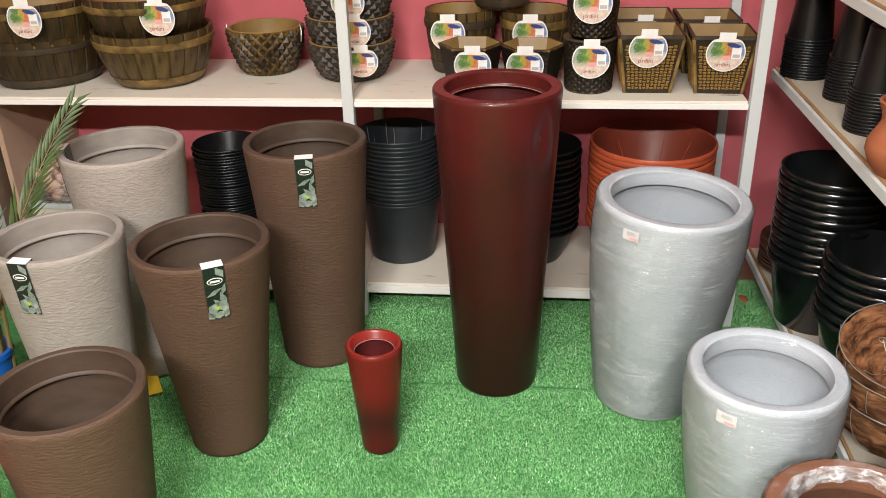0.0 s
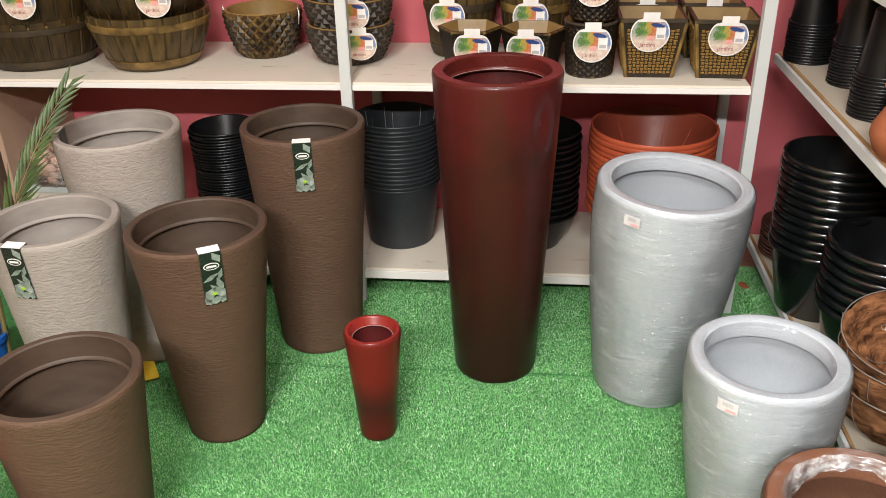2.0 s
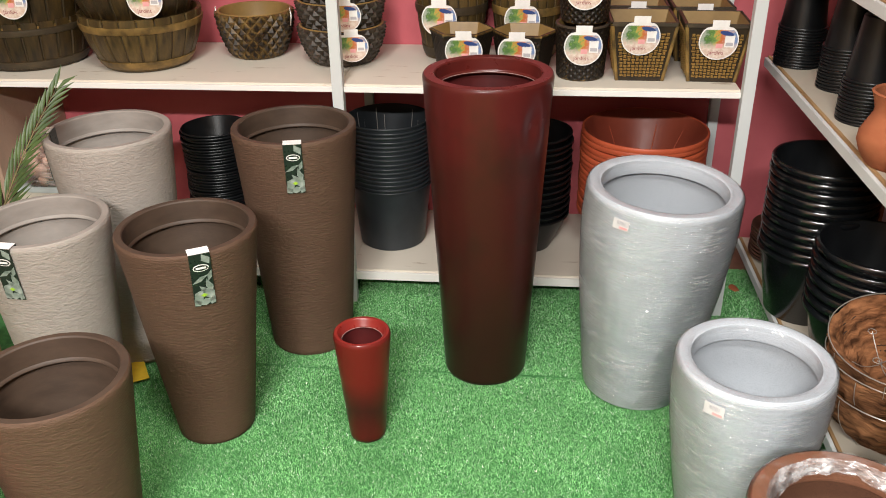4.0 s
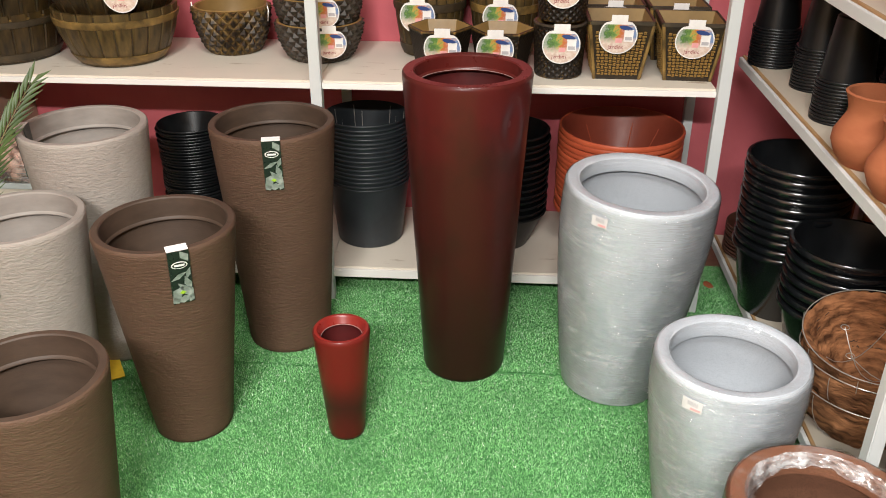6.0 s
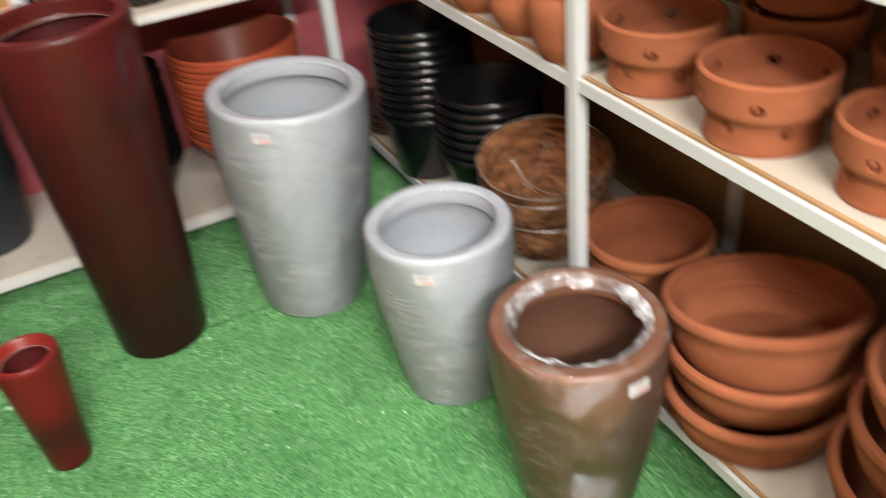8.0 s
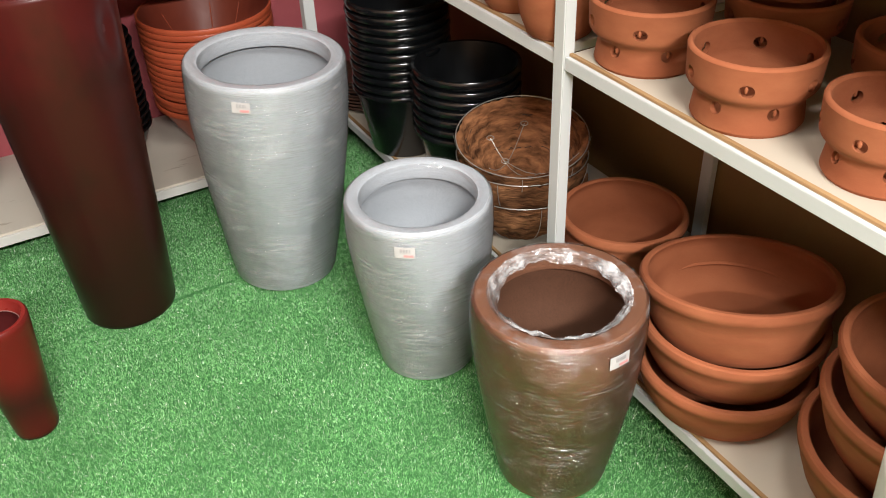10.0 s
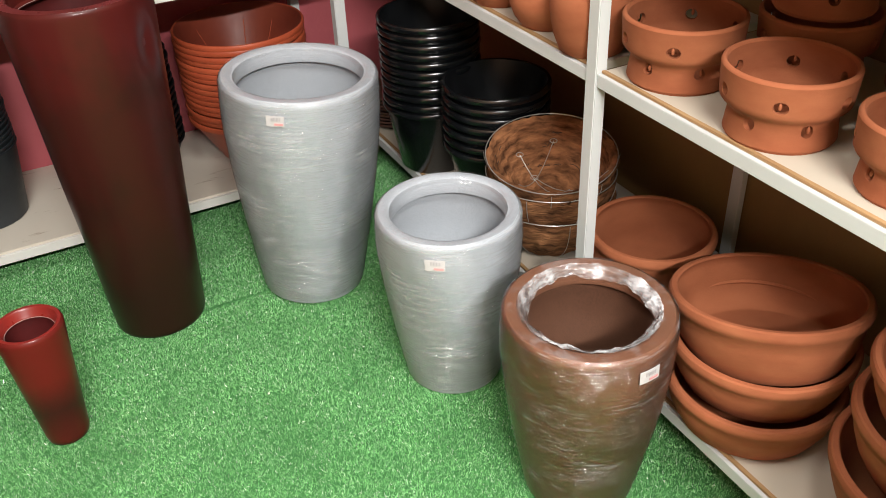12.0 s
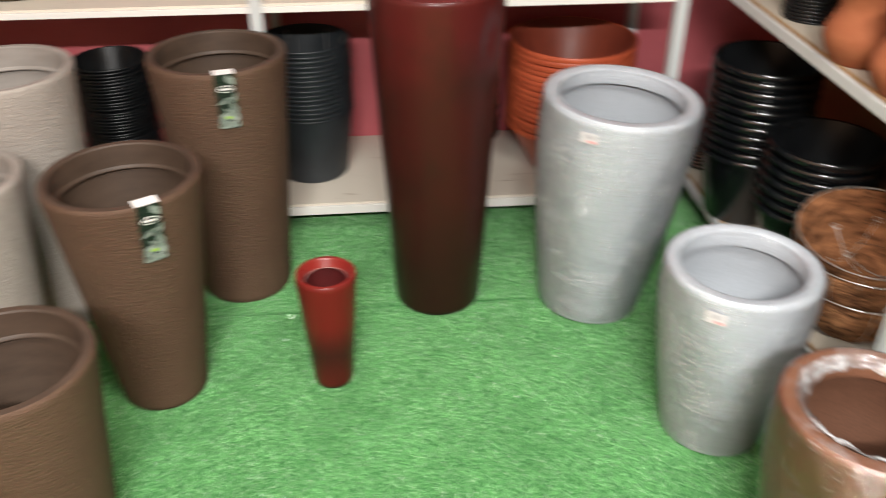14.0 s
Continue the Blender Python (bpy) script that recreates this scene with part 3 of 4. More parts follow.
    if tag_turn is not None:
        hang_tag(p, rt, h, tag_turn, taper(h, rt, rb))

def dented(a, z, r):
    """A shallow dent in the vase's shoulder, and the slight waver of its wall."""
    da = (a - radians(316)) * r
    return -0.011 * math.exp(-((da / 0.024) ** 2 + ((z - 0.757) / 0.046) ** 2)) + 0.0008 * noise.noise(Vector((math.cos(a) * 2, math.sin(a) * 2, z * 6)))


tall_pot("tall_vase", "tall glossy dark red lacquered tapering floor vase", 0.184, 2.135, 0.861, 0.162, 0.115, RED_TALL, RED_IN, 0.030, 0.038, 0, 0, "", dented, RED_RIM)
tall_pot("small_vase", "small glossy red lacquered tapering vase on turf", -0.100, 1.799, 0.311, 0.070, 0.0467, RED_SMALL, RED_IN, 0.014, 0.022, 0, 0, "", None, RED_RIM_SMALL)


def bulged_profile(h, rt, rb):
    """Outline of a full-bellied planter, drawn in at the foot."""
    bulge = rt * 1.012
    pts = [(0, 0), (rb - 0.008, 0), (rb, 0.006), (rb + 0.002, 0.016)]
    for k in range(1, 15):
        f = k / 15
        swell = 0.5 * math.sin(f * math.pi / 2 / 0.84) + 0.5 * f / 0.84
        pts.append((rb + 0.002 + (bulge - rb - 0.002) * swell if f < 0.84 else bulge - (bulge - rt) * ((f - 0.84) / 0.16) ** 2, 0.016 + (h - 0.03) * f))
    return pts + [(rt, h - 0.012), (rt - 0.002, h - 0.004), (rt - 0.007, h)]


def surface_radius(profile, z):
    for (r0, z0), (r1, z1) in zip(profile, profile[1:]):
        if z0 <= z <= z1 and z1 > z0:
            return r0 + (r1 - r0) * (z - z0) / (z1 - z0)
    return profile[-1][0]


def sticker(root, profile, angle, z, w, hgt, off=0.003):
    """A price sticker lying on a round body."""
    def patch(x0, x1, z0, z1, lift):
        bm = bmesh.new()
        grid = []
        for i in range(7):
            row = []
            for j in range(4):
                zz = z + z0 + (z1 - z0) * j / 3
                r = surface_radius(profile, zz) + lift
                a = radians(angle) - math.pi / 2 + (x0 + (x1 - x0) * i / 6) / r
                row.append(bm.verts.new((r * math.cos(a), r * math.sin(a), zz)))
            grid.append(row)
        for i in range(6):
            for j in range(3):
                bm.faces.new((grid[i][j], grid[i + 1][j], grid[i + 1][j + 1], grid[i][j + 1]))
        g = bmesh.ops.extrude_face_region(bm, geom=bm.faces[:])
        for q in g["geom"]:
            if isinstance(q, bmesh.types.BMVert):
                q.co.x *= 1 + 0.0006 / 0.15
                q.co.y *= 1 + 0.0006 / 0.15
        return bm
    s = part("price_sticker", patch(-w / 2, w / 2, -hgt / 2, hgt / 2, off), STICKER, root, "white barcode price sticker")
    for k in range(7):
        x = -w * 0.22 + k * w * 0.075
        part("barcode_bar", patch(x, x + w * (0.03 if k % 2 else 0.045), hgt * 0.05, hgt * 0.36, off + 0.0012), GREY_INK, s)
    part("print_bar", patch(-w * 0.05, w * 0.42, -hgt * 0.36, -hgt * 0.16, off + 0.0012), PINK_INK, s)


def wrapped_pot(label, m, h, rt, rb, skin, lining, rim, angle, film_rim, seed, wrap):
    root = thing("wrapped_planter", label, "planter", m, "planters in stretch wrap")
    outer = bulged_profile(h, rt, rb)
    inner = [(rt - rim + 0.008, h), (rt - rim, h - 0.004), (rt - rim - 0.004, h - 0.035), (rt - rim - 0.002, h - 0.040), (rt - 0.014, h - 0.042), (rt * 1.0 - 0.012, h * 0.7), (rb, 0.06), (rb - 0.02, 0.03), (0, 0.025)]
    part("body", lathe(subdivided(outer, 0.01), 112, rough_lines(seed, 0.0005)), skin, root, sharp=60)
    part("rim", lathe([outer[-1]] + inner[:4], 96), skin, root, "broad rounded rim")
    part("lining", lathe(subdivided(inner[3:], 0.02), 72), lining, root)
    crease = wobble(seed, 0.0012, 5.0)

    def fold(a, z, r):
        return 0.0018 + 0.0004 * noise.noise(Vector((a * 1.5, z * 60 + a * 3, seed))) + max(0, crease(a, z, r))
    shell = [p for p in subdivided(outer, 0.006) if 0.012 < p[1]]
    part("plastic_wrap", lathe(shell, 150, fold), wrap, root, "clear creased stretch wrap round the body", sharp=80)
    over = lathe([(rt - 0.004 - k * (rim + film_rim) / 7, h + 0.0015 - 0.004 * max(0, k - 4)) for k in range(8)], 130)
    rng = random.Random(seed)
    jag = [0.009 * noise.noise(Vector((3 * math.cos(2 * math.pi * k / 130), 3 * math.sin(2 * math.pi * k / 130), seed))) + rng.uniform(-0.0015, 0.0015) for k in range(130)]
    for i, v in enumerate(over.verts):
        k, s = divmod(i, 130)
        q = 1 + jag[s] * (k / 7) ** 2 * 3.5
        v.co.x *= q
        v.co.y *= q
        v.co.z += 0.002 * abs(noise.noise(Vector((v.co.x * 60, v.co.y * 60, seed)))) + 0.0006 * rng.random()
    part("wrap_edge", over, FILM_RIM, root, "milky crumpled wrap drawn over the rim", sharp=80)
    if film_rim > 0.005:
        rr, n, bands = rt - rim + 0.006, 220, 13
        crumple = bmesh.new()
        rings = []
        for k in range(bands):
            f, ring = k / (bands - 1), []
            for i in range(n):
                a = 2 * math.pi * i / n
                c, d = math.cos(a), math.sin(a)
                wide = 0.021 + 0.013 * noise.noise(Vector((c * 2.2, d * 2.2, seed))) + 0.004 * noise.noise(Vector((c * 7, d * 7, seed)))
                q = rr - f * wide + 0.0016 * noise.noise(Vector((c * 30, d * 30, f * 4 + seed)))
                z = h + 0.003 - 0.017 * f * f + 0.0040 * noise.noise(Vector((c * 6, d * 6, f * 5))) + 0.0016 * noise.noise(Vector((c * 26, d * 26, f * 9)))
                ring.append(crumple.verts.new((q * c, q * d, max(z, h + 0.001) if f < 0.3 else z)))
            rings.append(ring)
        for p, q in zip(rings, rings[1:]):
            for i in range(n):
                j = (i + 1) % n
                crumple.faces.new((p[i], p[j], q[j], q[i]))
        part("gathered_film", crumple, FILM_BUNCH, root, "white crumpled edge of the film", sharp=25)
    sticker(root, outer, angle, h - 0.040, 0.042, 0.026, 0.0052)
    return root


lean = Matrix.Translation((0.595, 2.076, 0.005)) @ pose(0, 0, 0, 1.65, 2.9, 0)
wrapped_pot("large silver-grey speckled planter in clear stretch wrap", lean, 0.604, 0.190, 0.1345, SILVER, SILVER_IN, 0.034, -36, 0.002, 3, FILM_MATT)
wrapped_pot("smaller silver-grey speckled planter in clear stretch wrap", pose(0.759, 1.561, 0.002), 0.442, 0.157, 0.112, SILVER, SILVER_IN, 0.030, -38, 0.002, 8, FILM_MATT)
wrapped_pot("copper-brown planter in shiny stretch wrap with torn film", pose(0.814, 1.130, 0.002), 0.441, 0.157, 0.110, COPPER, COPPER_IN_SHADED, 0.034, 3, 0.012, 14, FILM)

white = thing("planter", "plain white plastic planter with a broad rim", "planter", pose(0.870, 0.370, 0.002))
o, i = cone_profile(0.66, 0.155, 0.11, 0.024, 0.04)
part("body", lathe(o, 72), WHITE_POT, white)
part("rim", lathe([o[-1]] + i[:6], 72), WHITE_POT, white)
part("lining", lathe(i[5:], 72), WHITE_POT, white)


# ---- stacks of nested pots ----
def nested_pot(name, label, category, rt, rb, h, wall, skin, lip=0.006, lip_h=0.012, group="", lining=None, seg=56, ribs=0):
    root = thing(name, label, category, group=group)
    body = [(0, 0), (rb - 0.004, 0), (rb, 0.004), (rt - 0.001, h - lip_h), (rt - wall, h - lip_h + 0.001), (rb - wall, 0.004 + wall), (0, 0.004 + wall)]
    part("body", lathe(body[:4], seg), skin, root)
    part("lining", lathe([(rt - wall, h - 0.001)] + body[5:], seg), lining or skin, root)
    ring = [(rt - 0.001, h - lip_h), (rt + lip * 0.8, h - lip_h), (rt + lip, h - lip_h * 0.7), (rt + lip, h - lip_h * 0.3), (rt + lip * 0.7, h), (rt, h + 0.0005), (rt - wall, h - 0.001)]
    part("rim", lathe(ring, seg), skin, root)
    for k in range(ribs):
        a = 2 * math.pi * k / ribs + (0.10 if k % 2 else -0.10)
        q = bmesh.new()
        r0, r1 = rb - wall - 0.0015, rt - wall - 0.0015
        tube([(r0 * math.cos(a), r0 * math.sin(a), 0.02), (r1 * math.cos(a), r1 * math.sin(a), h - 0.012)], 0.0013, 5, q)
        part("rib", q, WIRE if skin is SLATE else TERRA_PLASTIC, root, "pale moulded rib")
    return root


def stack(first, x, y, z, count, step, seed, flip=False, height=0.0, slip=0.0015):
    """Copies of one pot nested upwards from z (flip: upside down)."""
    rng = random.Random(seed)
    for k in range(count):
        m = pose(x + rng.uniform(-slip, slip), y + rng.uniform(-slip, slip), z + k * step, rng.uniform(-0.5, 0.5), rng.uniform(-0.5, 0.5), rng.uniform(0, 360))
        if flip:
            m = m @ Matrix.Translation((0, 0, height)) @ pose(0, 0, 0, 180)
        if k == 0:
            first.matrix_basis = m
        else:
            copy_thing(first, m)


stack(nested_pot("nursery_pot", "small black plastic pot nested in a tall stack", "pot", 0.1025, 0.063, 0.13, 0.0016, BLACK, 0.004, 0.006, "stack of small black pots"), -0.716, 2.612, LOW, 32, 0.0096, 1, slip=0.003)
stack(nested_pot("bucket_pot", "slate-black plastic tub nested in a stack", "pot", 0.135, 0.109, 0.22, 0.0018, SLATE, 0.003, 0.006, "stack of slate-black tubs", ribs=8), -0.167, 2.707, LOW, 16, 0.01454, 2, slip=0.0006)
stack(nested_pot("bowl_pot", "black plastic bowl nested in a stack", "bowl", 0.130, 0.075, 0.13, 0.0018, BLACK, 0.004, 0.007, "stack of black bowls"), 0.297, 2.696, LOW, 14, 0.0211, 3)
stack(nested_pot("bowl_planter", "terracotta-coloured plastic bowl planter nested in a stack", "bowl", 0.1906, 0.1075, 0.165, 0.002, TERRA_PLASTIC, 0.006, 0.015, "stack of terracotta plastic bowls", TERRA_PLASTIC_IN_SHADED, 72, ribs=8), 0.650, 2.683, LOW, 16, 0.0173, 4)
stack(nested_pot("large_nursery_pot", "large black plastic nursery pot with rolled rim", "pot", 0.1345, 0.099, 0.21, 0.002, BLACK_GLOSS, 0.009, 0.016, "tall stack of large nursery pots", BLACK), 1.070, 2.249, RLOW, 11, 0.0246, 5)
stack(nested_pot("large_nursery_pot", "black plastic nursery pot with rolled rim", "pot", 0.136, 0.0985, 0.175, 0.002, BLACK_GLOSS, 0.009, 0.016, "low stack of large nursery pots", BLACK), 1.129, 1.985, RLOW, 7, 0.0275, 6)
for x, y, n, s in ((1.054, 2.615, 14, 7), (1.110, 2.381, 14, 8), (1.082, 2.117, 13, 9), (1.237, 2.131, 13, 10), (1.262, 2.472, 13, 11)):
    stack(nested_pot("cup_pot", "black plastic pot stacked upside down", "pot", 0.063, 0.047, 0.150, 0.0014, BLACK, 0.004, 0.006, "upturned stacks of black pots"), x, y, MID, n, 0.0082, s, True, 0.150, 0.0008)
stack(nested_pot("saucer", "brown plastic plant saucer in a low stack", "saucer", 0.10, 0.08, 0.024, 0.002, SAUCER, 0.003, 0.005, "stack of brown saucers"), 1.094, 2.560, RLOW, 9, 0.011, 12)


# ---- terracotta ----
def clay_pot(name, label, outline, inner_r, x, y, z, depth=0.012, group="", m=None, seg=72):
    """Outline: (radius, height) from foot to rim; the inside follows it."""
    root = thing(name, label, "pot" if "bowl" not in name else "bowl", m or pose(x, y, z, 0, 0, 40 * x + 90 * y), group)
    top = outline[-1]
    outer = [(0, 0)] + outline
    rim = [top, (top[0] - 0.003, top[1] + 0.003), (top[0] - depth + 0.003, top[1] + 0.003), (top[0] - depth, top[1])]
    inside = [(top[0] - depth, top[1])] + [(max(0.01, r - depth), hh) for r, hh in reversed(outline[1:-1]) if hh > depth] + [(outline[0][0] - depth, depth), (0, depth)]
    part("body", lathe(subdivided(outer, 0.012), seg, wobble(x * 31 + y, 0.0006)), TERRA, root, sharp=50)
    part("rim", lathe(rim, seg), TERRA, root)
    part("inside", lathe(subdivided(inside, 0.02), seg), TERRA_IN, root, sharp=89)
    return root


jar = [(0.050, 0), (0.054, 0.004), (0.069, 0.024), (0.079, 0.050), (0.078, 0.069), (0.066, 0.094), (0.058, 0.111), (0.058, 0.122), (0.063, 0.140), (0.069, 0.155)]
clay_pot("clay_jar", "unglazed terracotta jar with round belly and flared neck", jar, 0, 1.044, 1.820, MID, 0.008, "terracotta jars")
clay_pot("clay_jar", "unglazed terracotta jar with round belly and flared neck", jar, 0, 1.050, 1.639, MID, 0.008, "terracotta jars")
clay_pot("clay_pot", "full-bellied terracotta pot with upright tool marks", [(0.058, 0), (0.063, 0.004), (0.075, 0.036), (0.083, 0.078), (0.083, 0.100), (0.079, 0.118), (0.074, 0.124), (0.0735, 0.129), (0.076, 0.134), (0.076, 0.155)], 0, 1.043, 1.473, MID, 0.011)


def pierced_bowl(label, x, y, z, rt, rs, rb, h, turn=0.0):
    """A terracotta orchid bowl: wide collar over a narrower foot, with rows of round holes cut through."""
    root = thing("pierced_bowl", label, "bowl", pose(x, y, z, 0, 0, turn), "pierced terracotta orchid bowls")
    wall, n, rows = 0.010, 24, 5
    levels = [0.006 + (h - 0.010) * k / rows for k in range(rows + 1)]

    def radius(zz):
        f = zz / h
        foot = rb + (rs - rb) * min(1, f / 0.40)
        k = max(0.0, min(1.0, (f - 0.38) / 0.17))
        collar = rt * (0.965 + 0.035 * max(0, f - 0.5) / 0.5)
        return foot + (collar - foot) * k * k * (3 - 2 * k)
    bm, seen = bmesh.new(), {}

    def vert(u, v, inside):
        key = (round(u % n, 4), round(v, 4), inside)
        if key not in seen:
            zz = levels[0] + (levels[-1] - levels[0]) * v / rows
            r = radius(zz) - (wall if inside else 0)
            a = 2 * math.pi * u / n
            seen[key] = bm.verts.new((r * math.cos(a), r * math.sin(a), zz))
        return seen[key]

    def quad(a, b, c, d, flip):
        try:
            bm.faces.new((a, b, c, d) if not flip else (d, c, b, a))
        except ValueError:
            pass
    holes = {(i, 3) for i in range(0, n, 4)} | {(i + 2, 1) for i in range(0, n, 4)}
    for i in range(n):
        for j in range(rows):
            if (i, j) in holes:
                ring = [(i + k / 4, j) for k in range(4)] + [(i + 1, j + k / 4) for k in range(4)] + [(i + 1 - k / 4, j + 1) for k in range(4)] + [(i, j + 1 - k / 4) for k in range(4)]
                hole = []
                for u, v in ring:
                    a = math.atan2(v - j - 0.5, u - i - 0.5)
                    hole.append((i + 0.5 + 0.44 * math.cos(a), j + 0.5 + 0.46 * math.sin(a)))
                ring2 = hole
                for k in range(16):
                    l = (k + 1) % 16
                    for ins in (False, True):
                        quad(vert(*ring[k], ins), vert(*ring[l], ins), vert(*ring2[l], ins), vert(*ring2[k], ins), ins)
                    quad(vert(*ring2[k], False), vert(*ring2[l], False), vert(*ring2[l], True), vert(*ring2[k], True), False)
            else:
                for a in range(4):
                    for b in range(4):
                        c = [(i + a / 4, j + b / 4), (i + (a + 1) / 4, j + b / 4), (i + (a + 1) / 4, j + (b + 1) / 4), (i + a / 4, j + (b + 1) / 4)]
                        for ins in (False, True):
                            quad(*[vert(u, v, ins) for u, v in c], ins)
    part("body", bm, TERRA, root, "terracotta wall pierced by round holes", sharp=50)
    r1, r0, z1 = radius(levels[-1]), radius(levels[0]), levels[-1]
    part("rim", lathe([(r1, z1), (r1 - 0.001, z1 + 0.003), (r1 - 0.004, z1 + 0.005), (r1 - wall + 0.003, z1 + 0.005), (r1 - wall, z1)], 80), TERRA, root)
    rng = random.Random(int(1000 * (x + y)))
    for i in range(2, n, 4):
        for j, da in ((1.5, 0.10), (3.5, -2.05)):
            if rng.random() < 0.6:
                zz = levels[0] + (levels[-1] - levels[0]) * j / rows
                a = 2 * math.pi * (i + 0.5 + da) / n
                chip = bmesh.new()
                bmesh.ops.create_icosphere(chip, subdivisions=2, radius=0.0042, matrix=Matrix.Translation(((radius(zz) - 0.002) * math.cos(a), (radius(zz) - 0.002) * math.sin(a), zz + 0.002)) @ pose(0, 0, 0, 0, 0, math.degrees(a)) @ Matrix.Diagonal((0.8, 0.7, 1.5, 1)))
                part("clay_burr", chip, TERRA, root, "rough burr left by the hole cutter")
    part("base", lathe([(0, 0), (r0 - 0.004, 0), (r0, levels[0]), (r0 - wall, levels[0] + 0.004), (0, levels[0] + 0.004)], 60), TERRA, root)
    return root


pierced_bowl("pierced terracotta orchid bowl with a broad collar", 1.094, 1.276, MID, 0.1085, 0.087, 0.094, 0.120, 33)
pierced_bowl("pale pierced terracotta orchid bowl with a broad collar", 1.081, 1.022, MID, 0.1032, 0.083, 0.088, 0.119, 31)
pierced_bowl("pierced terracotta orchid bowl near the shelf edge", 1.100, 0.790, MID, 0.094, 0.075, 0.080, 0.113, 5)
pierced_bowl("pierced terracotta orchid bowl at the shelf back", 1.304, 1.165, MID, 0.105, 0.082, 0.087, 0.115, 33)
pierced_bowl("pierced terracotta orchid bowl stacked on another", 1.304, 1.165, MID + 0.120, 0.105, 0.082, 0.087, 0.115, 12)
pierced_bowl("pierced terracotta orchid bowl at the shelf back", 1.306, 0.894, MID, 0.105, 0.082, 0.087, 0.115, 70)
clay_pot("clay_bowl", "terracotta bowl on the upper board", [(0.075, 0), (0.08, 0.004), (0.105, 0.05), (0.12, 0.09)], 0, 1.115, 1.08, RUP, 0.012)
stack(nested_pot("bowl_pot", "dark plastic bowl standing on the upper board", "bowl", 0.13, 0.08, 0.12, 0.002, BLACK, 0.004, 0.007), 1.12, 1.72, RUP, 1, 0.02, 13)


def bowl_outline(rt, rb, h):
    pts = [(rb, 0), (rb + 0.005, 0.004)]
    pts += [(rb + (rt - 0.008 - rb) * math.sin(f * math.pi / 2) ** 0.75, 0.004 + (h - 0.03) * f) for f in (0.12, 0.25, 0.5, 0.75, 1.0)]
    return pts + [(rt, h - 0.020), (rt + 0.001, h - 0.010), (rt - 0.002, h - 0.003)]


clay_pot("clay_bowl", "deep terracotta bowl in partial shade", bowl_outline(0.142, 0.085, 0.186), 0, 1.183, 1.394, RLOW, 0.013, "terracotta bowls")
for x, y, z, r, h, tip in ((1.112, 0.992, 0.001, 0.168, 0.104, 0), (1.128, 1.004, 0.080, 0.174, 0.107, 0.1), (1.131, 1.001, 0.1465, 0.180, 0.122, 1.0)):
    lean_back = Matrix.Translation((x, y, RLOW + z)) @ pose(0, 0, 0, -10.2 * tip, 5.6 * tip, 0)
    clay_pot("clay_bowl", "wide terracotta bowl in a slipping stack of three", bowl_outline(r, r * 0.78, h), 0, x, y, 0, 0.014, "stack of wide terracotta bowls", lean_back)
for k in range(3):
    clay_pot("clay_bowl", "terracotta bowl in a leaning nested stack", bowl_outline(0.178, 0.11, 0.15), 0, 1.2, 0.62, 0, 0.014, "nested terracotta bowls", Matrix.Translation((1.169 + 0.022 * k, 0.638 - 0.005 * k, RLOW + 0.001 + 0.090 * k)) @ pose(0, 0, 0, 0, 2.0 * k, 50 * k))


# ---- coconut baskets ----
def coco_basket(label, m, rt, h, chains):
    root = thing("coco_basket", label, "basket", m, "stack of coconut fibre baskets")
    prof = [(0.02, 0.0)] + [(rt * (0.30 + 0.70 * math.sin(f * math.pi / 2)), h * (1 - math.cos(f * math.pi / 2)) * 0.35 + h * 0.65 * f) for f in (0.0, 0.15, 0.3, 0.45, 0.6, 0.75, 0.9, 1.0)]
    part("coir_shell", lathe(subdivided(prof, 0.010), 110, wobble(rt * 50, 0.010, 7.0)), COIR, root, "shaggy brown coconut fibre", sharp=80)
    inner = [(prof[-1][0], prof[-1][1])] + [(r - 0.014, z + 0.012) for r, z in reversed(prof[1:-1])] + [(0, 0.014)]
    part("coir_lining", lathe(subdivided(inner, 0.010), 110, wobble(rt * 77, 0.008, 7.0)), COIR_IN, root, "matted coconut fibre lining", sharp=80)
    ringpts = [(1.01 * rt * math.cos(a), 1.01 * rt * math.sin(a), h + 0.003) for a in np.linspace(0, 2 * math.pi, 49)]
    part("wire_ring", tube(ringpts, 0.0013), WIRE, root, "thin metal rim wire")
    for k in range(8):
        a = 2 * math.pi * k / 8 + 0.2
        part("wire_rib", tube([((r + 0.006) * math.cos(a), (r + 0.006) * math.sin(a), z) for r, z in prof[1:]], 0.0008), WIRE, root)
    rng = random.Random(int(rt * 1000))
    for k in range(44):
        a, f = rng.uniform(0, 6.28), rng.uniform(0.25, 0.95)
        r, z = rt * (0.30 + 0.70 * math.sin(f * math.pi / 2)) - 0.012, h * f + 0.004
        b = a + rng.uniform(0.15, 0.6)
        part("fibre_strand", tube([(r * math.cos(a + (b - a) * q / 4), r * math.sin(a + (b - a) * q / 4), z + rng.uniform(-0.005, 0.005)) for q in range(5)], rng.uniform(0.0007, 0.0020), 4), FIBRE, root)
    if chains:
        for a, spread in ((3.6, 0.9), (4.4, 2.3), (5.2, 3.6)):
            p = [(0.95 * rt * math.cos(a), 0.95 * rt * math.sin(a), h + 0.006)]
            for q in range(1, 8):
                f = q / 7
                p.append((0.95 * rt * math.cos(a) * (1 - f) + 0.5 * rt * f * math.cos(spread), 0.95 * rt * math.sin(a) * (1 - f) + 0.5 * rt * f * math.sin(spread), h - 0.05 * math.sin(f * 3.1) - 0.02 * f))
            part("hanger_wire", tube(p, 0.0010, 5), WIRE, root)
            loop = [(p[-1][0] + 0.009 * math.cos(g), p[-1][1] + 0.009 * math.sin(g), p[-1][2]) for g in np.linspace(0, 6, 9)]
